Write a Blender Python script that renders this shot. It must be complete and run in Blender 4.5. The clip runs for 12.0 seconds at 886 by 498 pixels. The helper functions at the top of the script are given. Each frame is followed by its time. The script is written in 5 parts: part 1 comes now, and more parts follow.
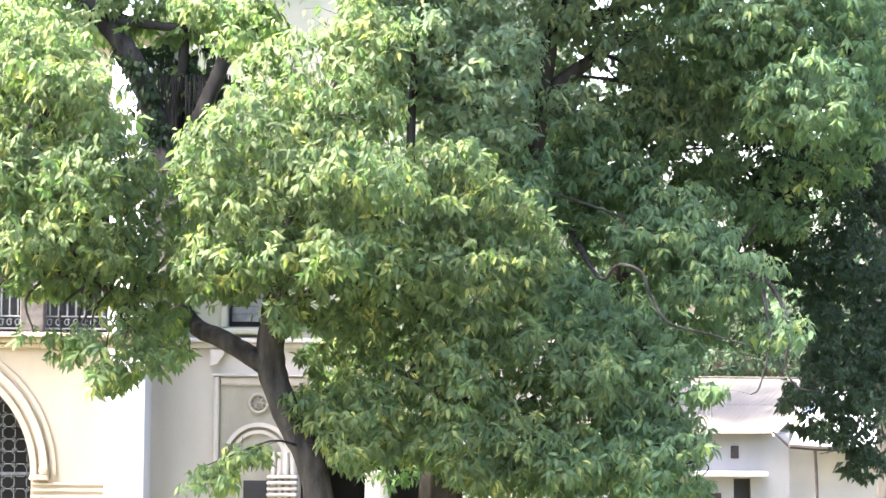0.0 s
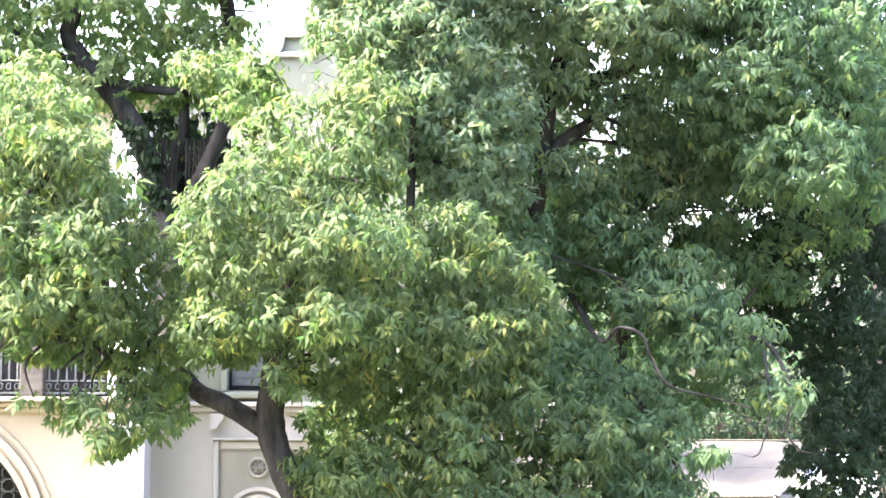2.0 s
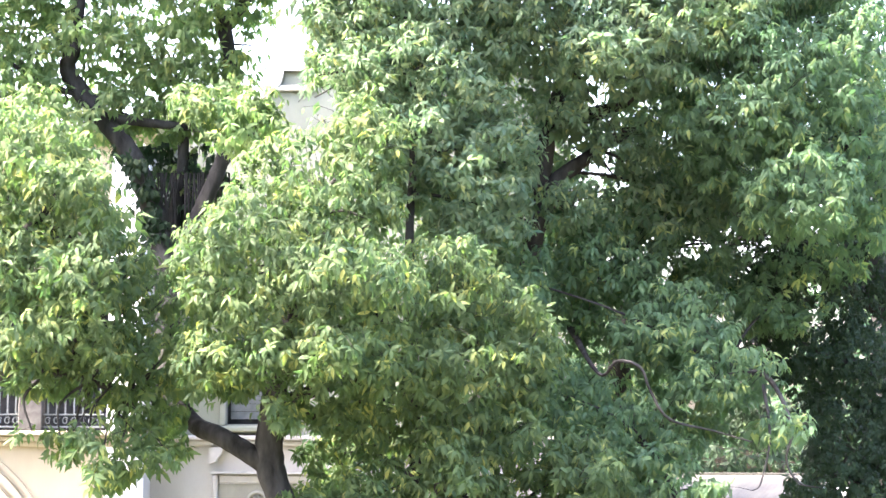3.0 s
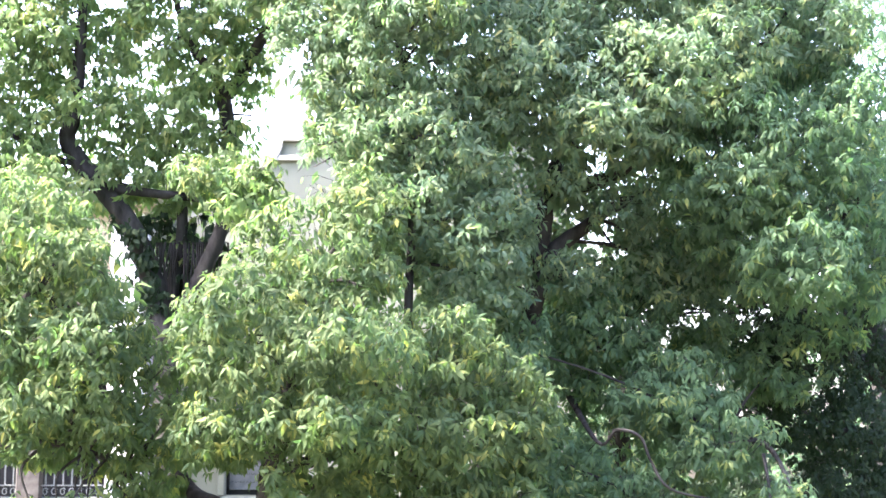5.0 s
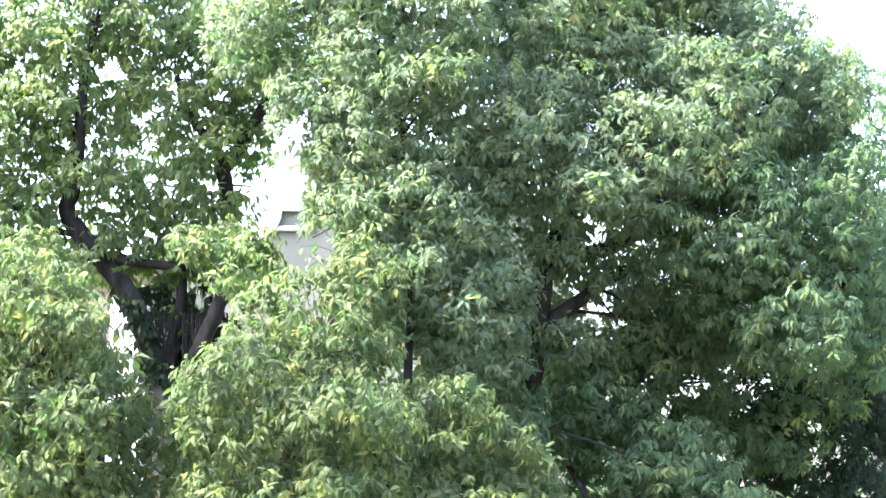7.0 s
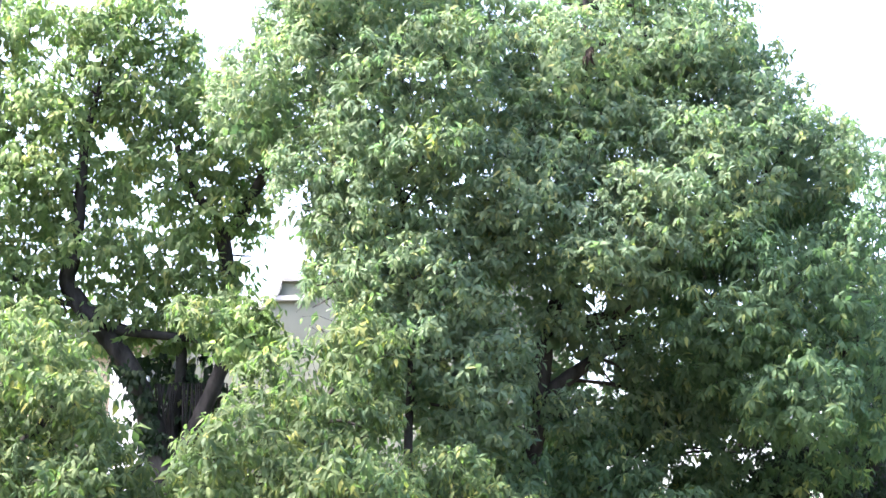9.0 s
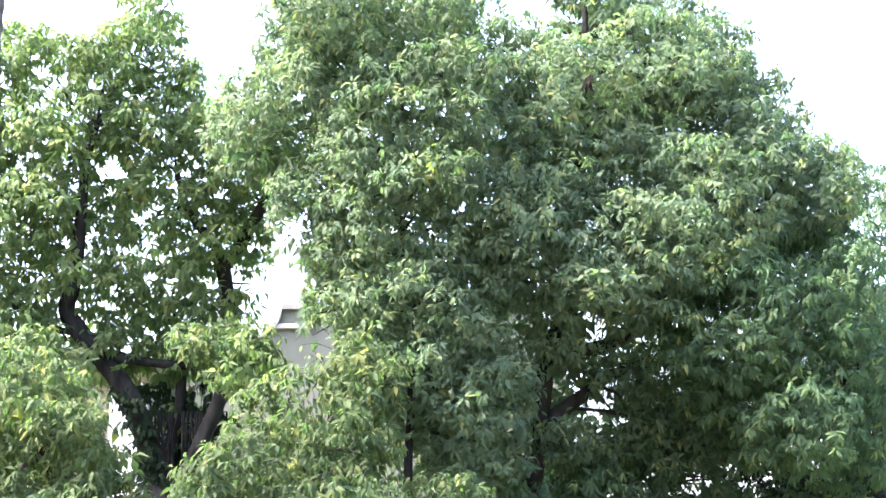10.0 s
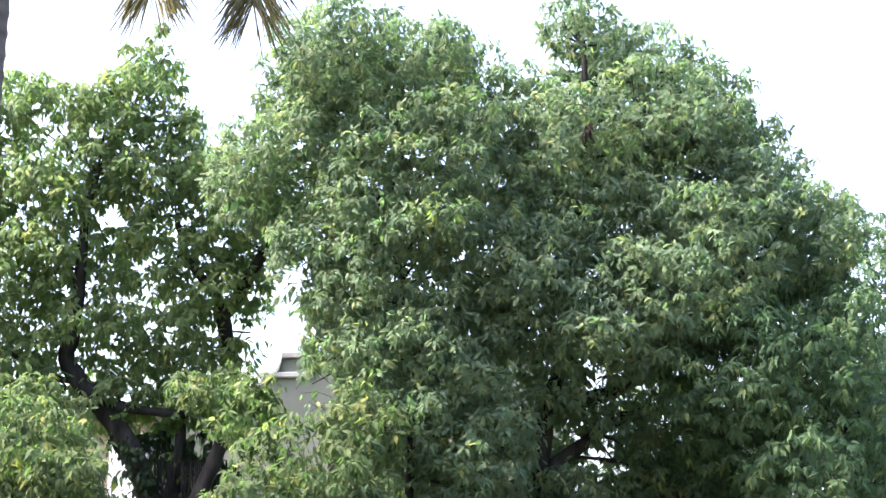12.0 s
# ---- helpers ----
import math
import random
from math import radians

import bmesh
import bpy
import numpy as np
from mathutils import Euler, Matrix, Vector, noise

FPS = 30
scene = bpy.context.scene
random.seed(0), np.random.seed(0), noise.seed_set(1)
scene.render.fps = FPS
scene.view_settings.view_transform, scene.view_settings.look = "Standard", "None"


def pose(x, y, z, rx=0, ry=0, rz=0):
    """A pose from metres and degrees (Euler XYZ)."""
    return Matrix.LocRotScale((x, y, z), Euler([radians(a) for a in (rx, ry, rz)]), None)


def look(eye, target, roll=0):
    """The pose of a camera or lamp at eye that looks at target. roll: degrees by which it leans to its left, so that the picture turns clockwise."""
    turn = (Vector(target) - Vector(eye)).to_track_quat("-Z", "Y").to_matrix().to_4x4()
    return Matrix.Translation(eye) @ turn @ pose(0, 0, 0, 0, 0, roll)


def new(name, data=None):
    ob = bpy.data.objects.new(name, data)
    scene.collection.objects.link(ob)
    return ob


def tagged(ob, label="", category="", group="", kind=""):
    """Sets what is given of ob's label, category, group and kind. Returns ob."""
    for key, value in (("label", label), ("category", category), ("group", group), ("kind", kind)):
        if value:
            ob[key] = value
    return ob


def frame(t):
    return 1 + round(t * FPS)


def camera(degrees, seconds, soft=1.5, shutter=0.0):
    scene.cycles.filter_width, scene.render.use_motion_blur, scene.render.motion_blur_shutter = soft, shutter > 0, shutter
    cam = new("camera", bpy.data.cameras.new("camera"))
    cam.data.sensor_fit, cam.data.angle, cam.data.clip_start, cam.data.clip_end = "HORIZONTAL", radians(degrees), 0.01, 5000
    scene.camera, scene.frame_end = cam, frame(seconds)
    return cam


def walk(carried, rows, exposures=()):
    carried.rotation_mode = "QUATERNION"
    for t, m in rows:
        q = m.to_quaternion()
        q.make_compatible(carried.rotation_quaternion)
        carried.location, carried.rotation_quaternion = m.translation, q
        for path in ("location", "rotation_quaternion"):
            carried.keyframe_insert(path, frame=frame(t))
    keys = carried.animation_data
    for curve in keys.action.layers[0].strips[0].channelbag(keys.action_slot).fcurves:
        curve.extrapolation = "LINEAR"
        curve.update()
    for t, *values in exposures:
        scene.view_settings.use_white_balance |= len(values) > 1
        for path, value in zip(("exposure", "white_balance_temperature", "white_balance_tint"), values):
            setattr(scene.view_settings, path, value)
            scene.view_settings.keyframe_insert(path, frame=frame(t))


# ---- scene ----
# The camera stands on a first-floor gallery, 4 m above the ground, and tilts slowly up.
cam = camera(27.0, 12.0, soft=1.55)
EYE = 4.0
ROWS = [
    (0, 0.000, 4.000, 0.410),
    (0.5, 0.008, 4.455, 0.384),
    (1, 0.016, 4.997, 0.335),
    (1.5, 0.018, 5.456, 0.312),
    (2, 0.008, 5.958, 0.256),
    (2.5, 0.005, 6.439, 0.243),
    (3, -0.017, 6.991, 0.197),
    (5, -0.049, 9.136, 0.061),
    (5.5, -0.049, 9.736, 0.007),
    (6, -0.067, 10.272, -0.003),
    (6.5, -0.068, 10.750, -0.026),
    (7, -0.071, 11.317, -0.065),
    (9, -0.079, 13.471, -0.222),
    (9.5, -0.085, 13.864, -0.233),
    (10, -0.088, 14.336, -0.238),
    (10.5, -0.091, 14.759, -0.255),
    (11, -0.101, 15.242, -0.323),
    (11.5, -0.095, 15.584, -0.328),
    (12, -0.093, 15.832, -0.298),
]
walk(cam, [(t, pose(0, 0, EYE, 90 + pitch, 0, yaw) @ pose(0, 0, 0, 0, 0, roll)) for t, yaw, pitch, roll in ROWS],
     exposures=[(0.0, 3.97, 5850, 27), (3.0, 4.05, 5750, 28), (5.5, 3.8, 5550, 30), (7.0, 3.62, 5520, 30), (9.0, 3.28, 5550, 29), (10.5, 3.02, 5590, 29), (12.0, 2.6, 5650, 27)])

# ---------------------------------------------------------------- light
SUN_EL, SUN_AZ = 55.0, 82.0      # height, and turn from straight behind the camera towards the left
world = bpy.data.worlds.new("sky")
scene.world = world
world.use_nodes = True
wn = world.node_tree.nodes
sky = wn.new("ShaderNodeTexSky")
sky.sky_type = 'NISHITA'
sky.sun_disc = False
sky.sun_elevation = radians(SUN_EL)
sky.sun_rotation = radians(180 + SUN_AZ)
sky.air_density, sky.dust_density, sky.ozone_density = 1.6, 8.0, 0.0
wn["Background"].inputs["Strength"].default_value = 0.15
world.node_tree.links.new(sky.outputs[0], wn["Background"].inputs[0])
sun = new("sun", bpy.data.lights.new("sun", 'SUN'))
sun.data.energy, sun.data.angle, sun.data.color = 4.1, radians(3.0), (1.0, 0.90, 0.58)
to_sun = Vector((-math.sin(radians(SUN_AZ)) * math.cos(radians(SUN_EL)),
                 -math.cos(radians(SUN_AZ)) * math.cos(radians(SUN_EL)), math.sin(radians(SUN_EL))))
sun.matrix_world = look(to_sun * 60, (0, 0, 0))


# ---------------------------------------------------------------- materials
def material(name, low, high, rough=0.8, scale=6.0, fine=60.0, bump=0.3, metal=0.0, spec=0.3, streak=None):
    """Two tones mixed by broad and fine noise, with relief."""
    m = bpy.data.materials.new(name)
    m.use_nodes = True
    n, l = m.node_tree.nodes, m.node_tree.links
    b = n["Principled BSDF"]
    co = n.new("ShaderNodeTexCoord")
    mp = n.new("ShaderNodeMapping")
    if streak:
        mp.inputs["Scale"].default_value = streak
    l.new(co.outputs["Object"], mp.inputs[0])
    big, small = n.new("ShaderNodeTexNoise"), n.new("ShaderNodeTexNoise")
    big.inputs["Scale"].default_value, small.inputs["Scale"].default_value = scale, fine
    big.inputs["Detail"].default_value, small.inputs["Detail"].default_value = 6.0, 4.0
    mix = n.new("ShaderNodeMix")
    mix.data_type = 'RGBA'
    mix.inputs[6].default_value, mix.inputs[7].default_value = (*low, 1), (*high, 1)
    add = n.new("ShaderNodeMath")
    add.operation = 'MULTIPLY_ADD'
    add.inputs[1].default_value, add.inputs[2].default_value = 0.35, -0.18
    ramp = n.new("ShaderNodeMath")
    ramp.operation = 'MULTIPLY_ADD'
    ramp.inputs[1].default_value = 2.2
    ramp.inputs[2].default_value = -0.6
    s = n.new("ShaderNodeMath")
    s.operation = 'ADD'
    s.use_clamp = True
    for node in (big, small):
        l.new(mp.outputs[0], node.inputs["Vector"])
    l.new(small.outputs[0], add.inputs[0])
    l.new(big.outputs[0], ramp.inputs[0])
    l.new(add.outputs[0], s.inputs[0])
    l.new(ramp.outputs[0], s.inputs[1])
    l.new(s.outputs[0], mix.inputs[0])
    l.new(mix.outputs[2], b.inputs["Base Color"])
    bp = n.new("ShaderNodeBump")
    bp.inputs["Strength"].default_value, bp.inputs["Distance"].default_value = bump, 0.01
    l.new(s.outputs[0], bp.inputs["Height"])
    l.new(bp.outputs[0], b.inputs["Normal"])
    b.inputs["Roughness"].default_value, b.inputs["Metallic"].default_value = rough, metal
    b.inputs["Specular IOR Level"].default_value = spec
    return m


def leaf_material(name, dark, mid, young, per_object=False, through_part=0.5, rough=0.6, gloss=0.10):
    """Green leaf: tone by leaf, paler midrib grain, some light passing through the blade."""
    m = bpy.data.materials.new(name)
    m.use_nodes = True
    n, l = m.node_tree.nodes, m.node_tree.links
    b, out = n["Principled BSDF"], n["Material Output"]
    if per_object:
        rnd = n.new("ShaderNodeObjectInfo").outputs["Random"]
    else:
        rnd = n.new("ShaderNodeNewGeometry").outputs["Random Per Island"]
    ramp = n.new("ShaderNodeValToRGB")
    e = ramp.color_ramp.elements
    e[0].position, e[0].color = 0.0, (*dark, 1)
    e[1].position, e[1].color = 1.0, (*young, 1)
    k = e.new(0.8)
    k.color = (*mid, 1)
    where = n.new("ShaderNodeNewGeometry").outputs["Position"]
    shoot = n.new("ShaderNodeTexNoise")
    shoot.inputs["Scale"].default_value, shoot.inputs["Detail"].default_value = 3.4, 1.0
    l.new(where, shoot.inputs["Vector"])
    tone, share = n.new("ShaderNodeMath"), n.new("ShaderNodeMath")
    tone.operation, tone.use_clamp = 'MULTIPLY_ADD', True
    share.operation = 'MULTIPLY_ADD'
    share.inputs[1].default_value, share.inputs[2].default_value = 0.55, -0.38
    tone.inputs[1].default_value = 1.3
    l.new(rnd, share.inputs[0])
    l.new(shoot.outputs[0], tone.inputs[0])
    l.new(share.outputs[0], tone.inputs[2])
    l.new(tone.outputs[0], ramp.inputs[0])
    broad = n.new("ShaderNodeTexNoise")
    broad.inputs["Scale"].default_value = 0.9
    broad.inputs["Detail"].default_value = 3.0
    l.new(where, broad.inputs["Vector"])
    hs = n.new("ShaderNodeHueSaturation")
    v = n.new("ShaderNodeMath")
    v.operation = 'MULTIPLY_ADD'
    v.inputs[1].default_value, v.inputs[2].default_value = 0.9, 0.55
    l.new(broad.outputs[0], v.inputs[0])
    l.new(v.outputs[0], hs.inputs["Value"])
    l.new(ramp.outputs[0], hs.inputs["Color"])
    l.new(hs.outputs[0], b.inputs["Base Color"])
    b.inputs["Roughness"].default_value = rough
    b.inputs["Specular IOR Level"].default_value = gloss
    tr = n.new("ShaderNodeBsdfTranslucent")
    lift = n.new("ShaderNodeMix")
    lift.data_type, lift.blend_type = 'RGBA', 'MULTIPLY'
    lift.inputs[0].default_value = 1.0
    lift.inputs[7].default_value = (1.1, 1.42, 0.75, 1)
    l.new(hs.outputs[0], lift.inputs[6])
    l.new(lift.outputs[2], tr.inputs["Color"])
    mx = n.new("ShaderNodeMixShader")
    mx.inputs[0].default_value = through_part
    l.new(b.outputs[0], mx.inputs[1])
    l.new(tr.outputs[0], mx.inputs[2])
    l.new(mx.outputs[0], out.inputs["Surface"])
    return m


CREAM = material("cream_limewash", (0.236, 0.209, 0.149), (0.31, 0.277, 0.204), 0.9, 1.6, 40, 0.25, streak=(1, 1, 0.28))
FRESH = material("fresh_white_limewash", (0.76, 0.76, 0.74), (0.86, 0.86, 0.85), 0.9, 1.3, 45, 0.2)
# white limewash greyed so its colour carries the set-back wing's shade
SHADEWASH = material("shade_greyed_limewash", (0.118, 0.13, 0.102), (0.168, 0.184, 0.144), 0.9, 1.1, 45, 0.25, streak=(1, 1, 0.28))
OFFWHITE = material("offwhite_limewash", (0.22, 0.217, 0.197), (0.3, 0.295, 0.268), 0.9, 1.2, 45, 0.25, streak=(1, 1, 0.28))
WHITE = material("weathered_limewash", (0.23, 0.238, 0.238), (0.315, 0.323, 0.322), 0.9, 1.3, 45, 0.25, streak=(1, 1, 0.28))
# white limewash tinted cool, imitating bluish shade on the side wing
PALEWASH = material("shade_cooled_limewash", (0.33, 0.342, 0.352), (0.41, 0.423, 0.433), 0.9, 1.3, 45, 0.2)
PANEL = material("stained_shade_limewash", (0.125, 0.127, 0.104), (0.2, 0.202, 0.166), 0.9, 1.4, 45, 0.25, streak=(1, 1, 0.28))
# plaster darkened in colour to stand in for shade
DIMPLASTER = material("shade_dark_plaster", (0.035, 0.033, 0.030), (0.075, 0.072, 0.066), 0.9, 9.0, 60, 0.4)
PETAL = material("dark_grey_plaster", (0.06, 0.06, 0.05), (0.14, 0.138, 0.118), 0.9, 9.0, 60, 0.4)
STONE = material("weathered_coping", (0.17, 0.175, 0.16), (0.33, 0.335, 0.31), 0.9, 3.0, 50, 0.5)
# near-black colour that stands in for the shade inside rooms and openings
ROOM_SHADE = material("interior_shade_tone", (0.008, 0.010, 0.011), (0.019, 0.021, 0.022), 0.9, 2.0, 20, 0.1)
IRON = material("grey_painted_iron", (0.055, 0.068, 0.070), (0.10, 0.115, 0.115), 0.6, 8.0, 80, 0.2)
RUST = material("dark_iron", (0.010, 0.009, 0.008), (0.028, 0.023, 0.020), 0.75, 8.0, 80, 0.4)
# white limewash darkened to carry eave and tree shade on the outbuilding
SHEDWASH = material("shade_dulled_limewash", (0.15, 0.156, 0.152), (0.212, 0.219, 0.213), 0.9, 1.3, 45, 0.25, streak=(1, 1, 0.28))
SHEET = material("dark_roof_sheet", (0.029, 0.0282, 0.0225), (0.048, 0.0465, 0.037), 0.9, 0.9, 20, 0.3)
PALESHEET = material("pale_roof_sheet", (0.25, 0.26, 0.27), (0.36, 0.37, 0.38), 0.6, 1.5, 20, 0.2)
BARK = material("grey_brown_bark", (0.01, 0.0102, 0.0098), (0.046, 0.046, 0.043), 0.95, 8.0, 45, 0.9, spec=0.03, streak=(1, 1, 0.35))
PALMBARK = material("ringed_palm_bark", (0.05, 0.047, 0.045), (0.12, 0.112, 0.105), 0.95, 4.0, 40, 0.8, streak=(0.6, 0.6, 3.0))
EARTH = material("dry_grass_and_earth", (0.055, 0.058, 0.030), (0.105, 0.098, 0.060), 0.95, 0.5, 12, 0.5)
LEAF = leaf_material("champak_leaf", (0.035, 0.068, 0.038), (0.083, 0.117, 0.047), (0.208, 0.222, 0.068))
LEAF_ONE = leaf_material("champak_leaf_single", (0.035, 0.068, 0.038), (0.083, 0.117, 0.047), (0.208, 0.222, 0.068), True)
LEAF_TALL = leaf_material("deep_green_leaf", (0.064, 0.112, 0.08), (0.126, 0.173, 0.097), (0.24, 0.262, 0.11))
LEAF_LOW = leaf_material("glossy_green_leaf", (0.044, 0.084, 0.052), (0.084, 0.134, 0.066), (0.205, 0.245, 0.09))
LEAF_BACK = leaf_material("olive_leaf", (0.068, 0.118, 0.056), (0.132, 0.182, 0.074), (0.245, 0.268, 0.095))
# leaf green lowered to near black, carrying shade in the colour
LEAF_SHADE = leaf_material("shade_darkened_leaf", (0.01, 0.02, 0.011), (0.018, 0.034, 0.017), (0.045, 0.068, 0.027), False, 0.25, 0.6, 0.1)
LEAF_FAR = leaf_material("far_pale_leaf", (0.035, 0.075, 0.042), (0.055, 0.095, 0.052), (0.10, 0.14, 0.065), False, 0.4, 0.6)
DRYLEAF = material("dried_brown_leaf", (0.014, 0.011, 0.008), (0.036, 0.027, 0.019), 0.85, 20.0, 90, 0.4)
FROND = leaf_material("palm_leaflet", (0.05, 0.055, 0.03), (0.085, 0.082, 0.036), (0.17, 0.145, 0.045), False, 0.18)


# ---------------------------------------------------------------- shaping helpers
def part(name, bm, mat, parent=None, label="", smooth=False):
    me = bpy.data.meshes.new(name)
    bm.normal_update()
    bm.to_mesh(me)
    bm.free()
    me.materials.append(mat)
    if smooth:
        me.polygons.foreach_set("use_smooth", [True] * len(me.polygons))
    ob = new(name, me)
    if parent:
        ob.parent = parent
    if label:
        ob["label"] = label
    return ob


def hub(name, place, label, category, group="", kind=""):
    ob = new(name)
    ob.location = place
    ob.empty_display_size = 0.3
    HUBS[ob.name] = Vector(place)
    return tagged(ob, label, category, group, kind)


HUBS = {}


def here(bm, ob):
    """Shift world-placed geometry into the frame of its thing."""
    bmesh.ops.translate(bm, verts=bm.verts, vec=-HUBS[ob.name])
    return bm


def block(bm, x0, x1, y0, y1, z0, z1, bevel=0.0):
    res = bmesh.ops.create_cube(bm, size=1.0)
    vs = res["verts"]
    for v in vs:
        v.co = Vector(((x0 + x1) / 2 + v.co.x * (x1 - x0), (y0 + y1) / 2 + v.co.y * (y1 - y0), (z0 + z1) / 2 + v.co.z * (z1 - z0)))
    if bevel:
        es = list({e for v in vs for e in v.link_edges})
        bmesh.ops.bevel(bm, geom=es, offset=bevel, segments=1, affect='EDGES')
    return bm


def prism(bm, outline, y0, y1):
    """A flat outline in x and z, thickened from y0 to y1."""
    a = [bm.verts.new((x, y0, z)) for x, z in outline]
    b = [bm.verts.new((x, y1, z)) for x, z in outline]
    bm.faces.new(a)
    bm.faces.new(b[::-1])
    for i in range(len(a)):
        j = (i + 1) % len(a)
        bm.faces.new((a[j], a[i], b[i], b[j]))
    bmesh.ops.recalc_face_normals(bm, faces=bm.faces)
    return bm


def arch_points(cx, spring, r, n=28):
    return [(cx - r * math.cos(math.pi * i / n), spring + r * math.sin(math.pi * i / n)) for i in range(n + 1)]


def ring(bm, cx, spring, r0, r1, y0, y1, n=28, foot=0.0):
    """A raised half-round moulding, with straight legs down to foot."""
    inner, outer = arch_points(cx, spring, r0, n), arch_points(cx, spring, r1, n)
    if foot:
        inner = [(cx - r0, foot)] + inner + [(cx + r0, foot)]
        outer = [(cx - r1, foot)] + outer + [(cx + r1, foot)]
    vs = [[bm.verts.new((x, y, z)) for x, z in line] for line, y in ((inner, y0), (outer, y0), (outer, y1), (inner, y1))]
    for k in range(4):
        a, b = vs[k], vs[(k + 1) % 4]
        for i in range(len(a) - 1):
            bm.faces.new((a[i], a[i + 1], b[i + 1], b[i]))
    bm.faces.new([v[0] for v in vs])
    bm.faces.new([v[-1] for v in vs][::-1])
    bmesh.ops.recalc_face_normals(bm, faces=bm.faces)
    return bm


def arched_wall(bm, x0, x1, z0, z1, cx, spring, r, y0, y1, n=28):
    """A wall from x0 to x1 with one round-arched opening that goes right through."""
    pts = [(cx - r, z0)] + arch_points(cx, spring, r, n) + [(cx + r, z0)]
    prism(bm, [(x0, z0), (x0, z1)] + [(cx, z1)] + [p for p in pts[n // 2 + 1::-1]], y0, y1)
    prism(bm, [(cx, z1), (x1, z1), (x1, z0)] + [p for p in pts[:n // 2:-1]], y0, y1)
    return bm


def smooth_line(points, steps=5):
    """A gliding curve through points (x, y, z, radius)."""
    P = [Vector(p) for p in points]
    P = [P[0] * 2 - P[1]] + P + [P[-1] * 2 - P[-2]]
    out = []
    for i in range(1, len(P) - 2):
        for s in range(steps):
            t = s / steps
            a, b, c, d = P[i - 1], P[i], P[i + 1], P[i + 2]
            out.append(0.5 * ((2 * b) + (c - a) * t + (2 * a - 5 * b + 4 * c - d) * t * t + (3 * b - a - 3 * c + d) * t ** 3))
    out.append(P[-2])
    return out


def tube(bm, points, sides=8, steps=5, rough=0.0, rng=None):
    line = smooth_line([Vector((*p,)) for p in points], steps) if steps > 1 else [Vector(p) for p in points]
    rings = []
    for i, p in enumerate(line):
        a, b = line[max(i - 1, 0)], line[min(i + 1, len(line) - 1)]
        d = (b - a).to_3d().normalized()
        s = d.cross(Vector((0.31, 0.9, 0.17))).normalized()
        u = d.cross(s)
        row = []
        for k in range(sides):
            w = 2 * math.pi * k / sides
            r = max(p[3], 0.002) * (1 + (rng.uniform(-rough, rough) if rng else 0))
            row.append(bm.verts.new(p.to_3d() + (s * math.cos(w) + u * math.sin(w)) * r))
        rings.append(row)
    for a, b in zip(rings, rings[1:]):
        for k in range(sides):
            bm.faces.new((a[k], a[(k + 1) % sides], b[(k + 1) % sides], b[k]))
    bm.faces.new(rings[0][::-1])
    bm.faces.new(rings[-1])
    return bm


# ---------------------------------------------------------------- foliage
# open shafts in the foliage through which sky or wall shows: x and z at y = 15, x and z at y = 30, radius at y = 18
SHAFTS_LOW = [
    (-2.570, 6.202, -5.141, 8.404, 0.220, 0.265),
    (-2.677, 6.474, -5.353, 8.949, 0.143, 0.132),
    (-1.282, 7.812, -2.563, 11.625, 0.243, 0.413),
    (-1.249, 8.065, -2.499, 12.13, 0.165, 0.165),
    (-1.419, 7.422, -2.839, 10.844, 0.248, 0.22),
    (-1.264, 7.525, -2.528, 11.049, 0.143, 0.198),
    (-1.149, 7.020, -2.297, 10.040, 0.254, 0.165),
    (1.277, 7.220, 2.554, 10.441, 0.187, 0.176),
]
SHAFTS_LOW_RIGHT = [
    (1.360, 6.568, 2.719, 9.135, 0.143, 0.254),
    (1.449, 6.355, 2.898, 8.711, 0.099, 0.110),
    (2.106, 5.888, 4.212, 7.776, 0.187, 0.165),
    (1.972, 5.865, 3.943, 7.729, 0.088, 0.077),
    (1.727, 5.952, 3.454, 7.904, 0.088, 0.077),
    (-2.728, 7.491, -5.457, 10.982, 0.06, 0.065),
    (-2.43, 7.675, -4.86, 11.349, 0.06, 0.065),
    (-2.384, 7.767, -4.768, 11.533, 0.046, 0.06),
    (-2.637, 7.721, -5.273, 11.441, 0.051, 0.069),
]
SHAFTS_LOW += SHAFTS_LOW_RIGHT
SHAFTS_MIDDLE = [
    (-2.016, 7.904, -4.033, 11.809, 0.073, 0.046),
    (-2.912, 7.56, -5.824, 11.12, 0.053, 0.132),
    (-2.223, 8.501, -4.446, 13.003, 0.042, 0.06),
    (-3.28, 9.053, -6.559, 14.105, 0.056, 0.06),
    (-1.856, 8.823, -3.711, 13.646, 0.06, 0.086),
    (-1.006, 6.48, -2.012, 8.961, 0.193, 0.121),
    (-1.121, 6.618, -2.242, 9.236, 0.209, 0.165),
    (1.566, 8.111, 3.133, 12.222, 0.077, 0.066),
    (3.496, 5.736, 6.991, 7.473, 0.121, 0.132),
    (3.013, 5.378, 6.026, 6.756, 0.099, 0.121),
    (-1.626, 4.482, -3.252, 4.965, 0.303, 0.22),
    (-3.142, 4.469, -6.284, 4.937, 0.331, 0.154),
    (-3.417, 4.45, -6.835, 4.9, 0.22, 0.088),
    (3.39, 5.015, 6.78, 6.03, 0.143, 0.121),
]
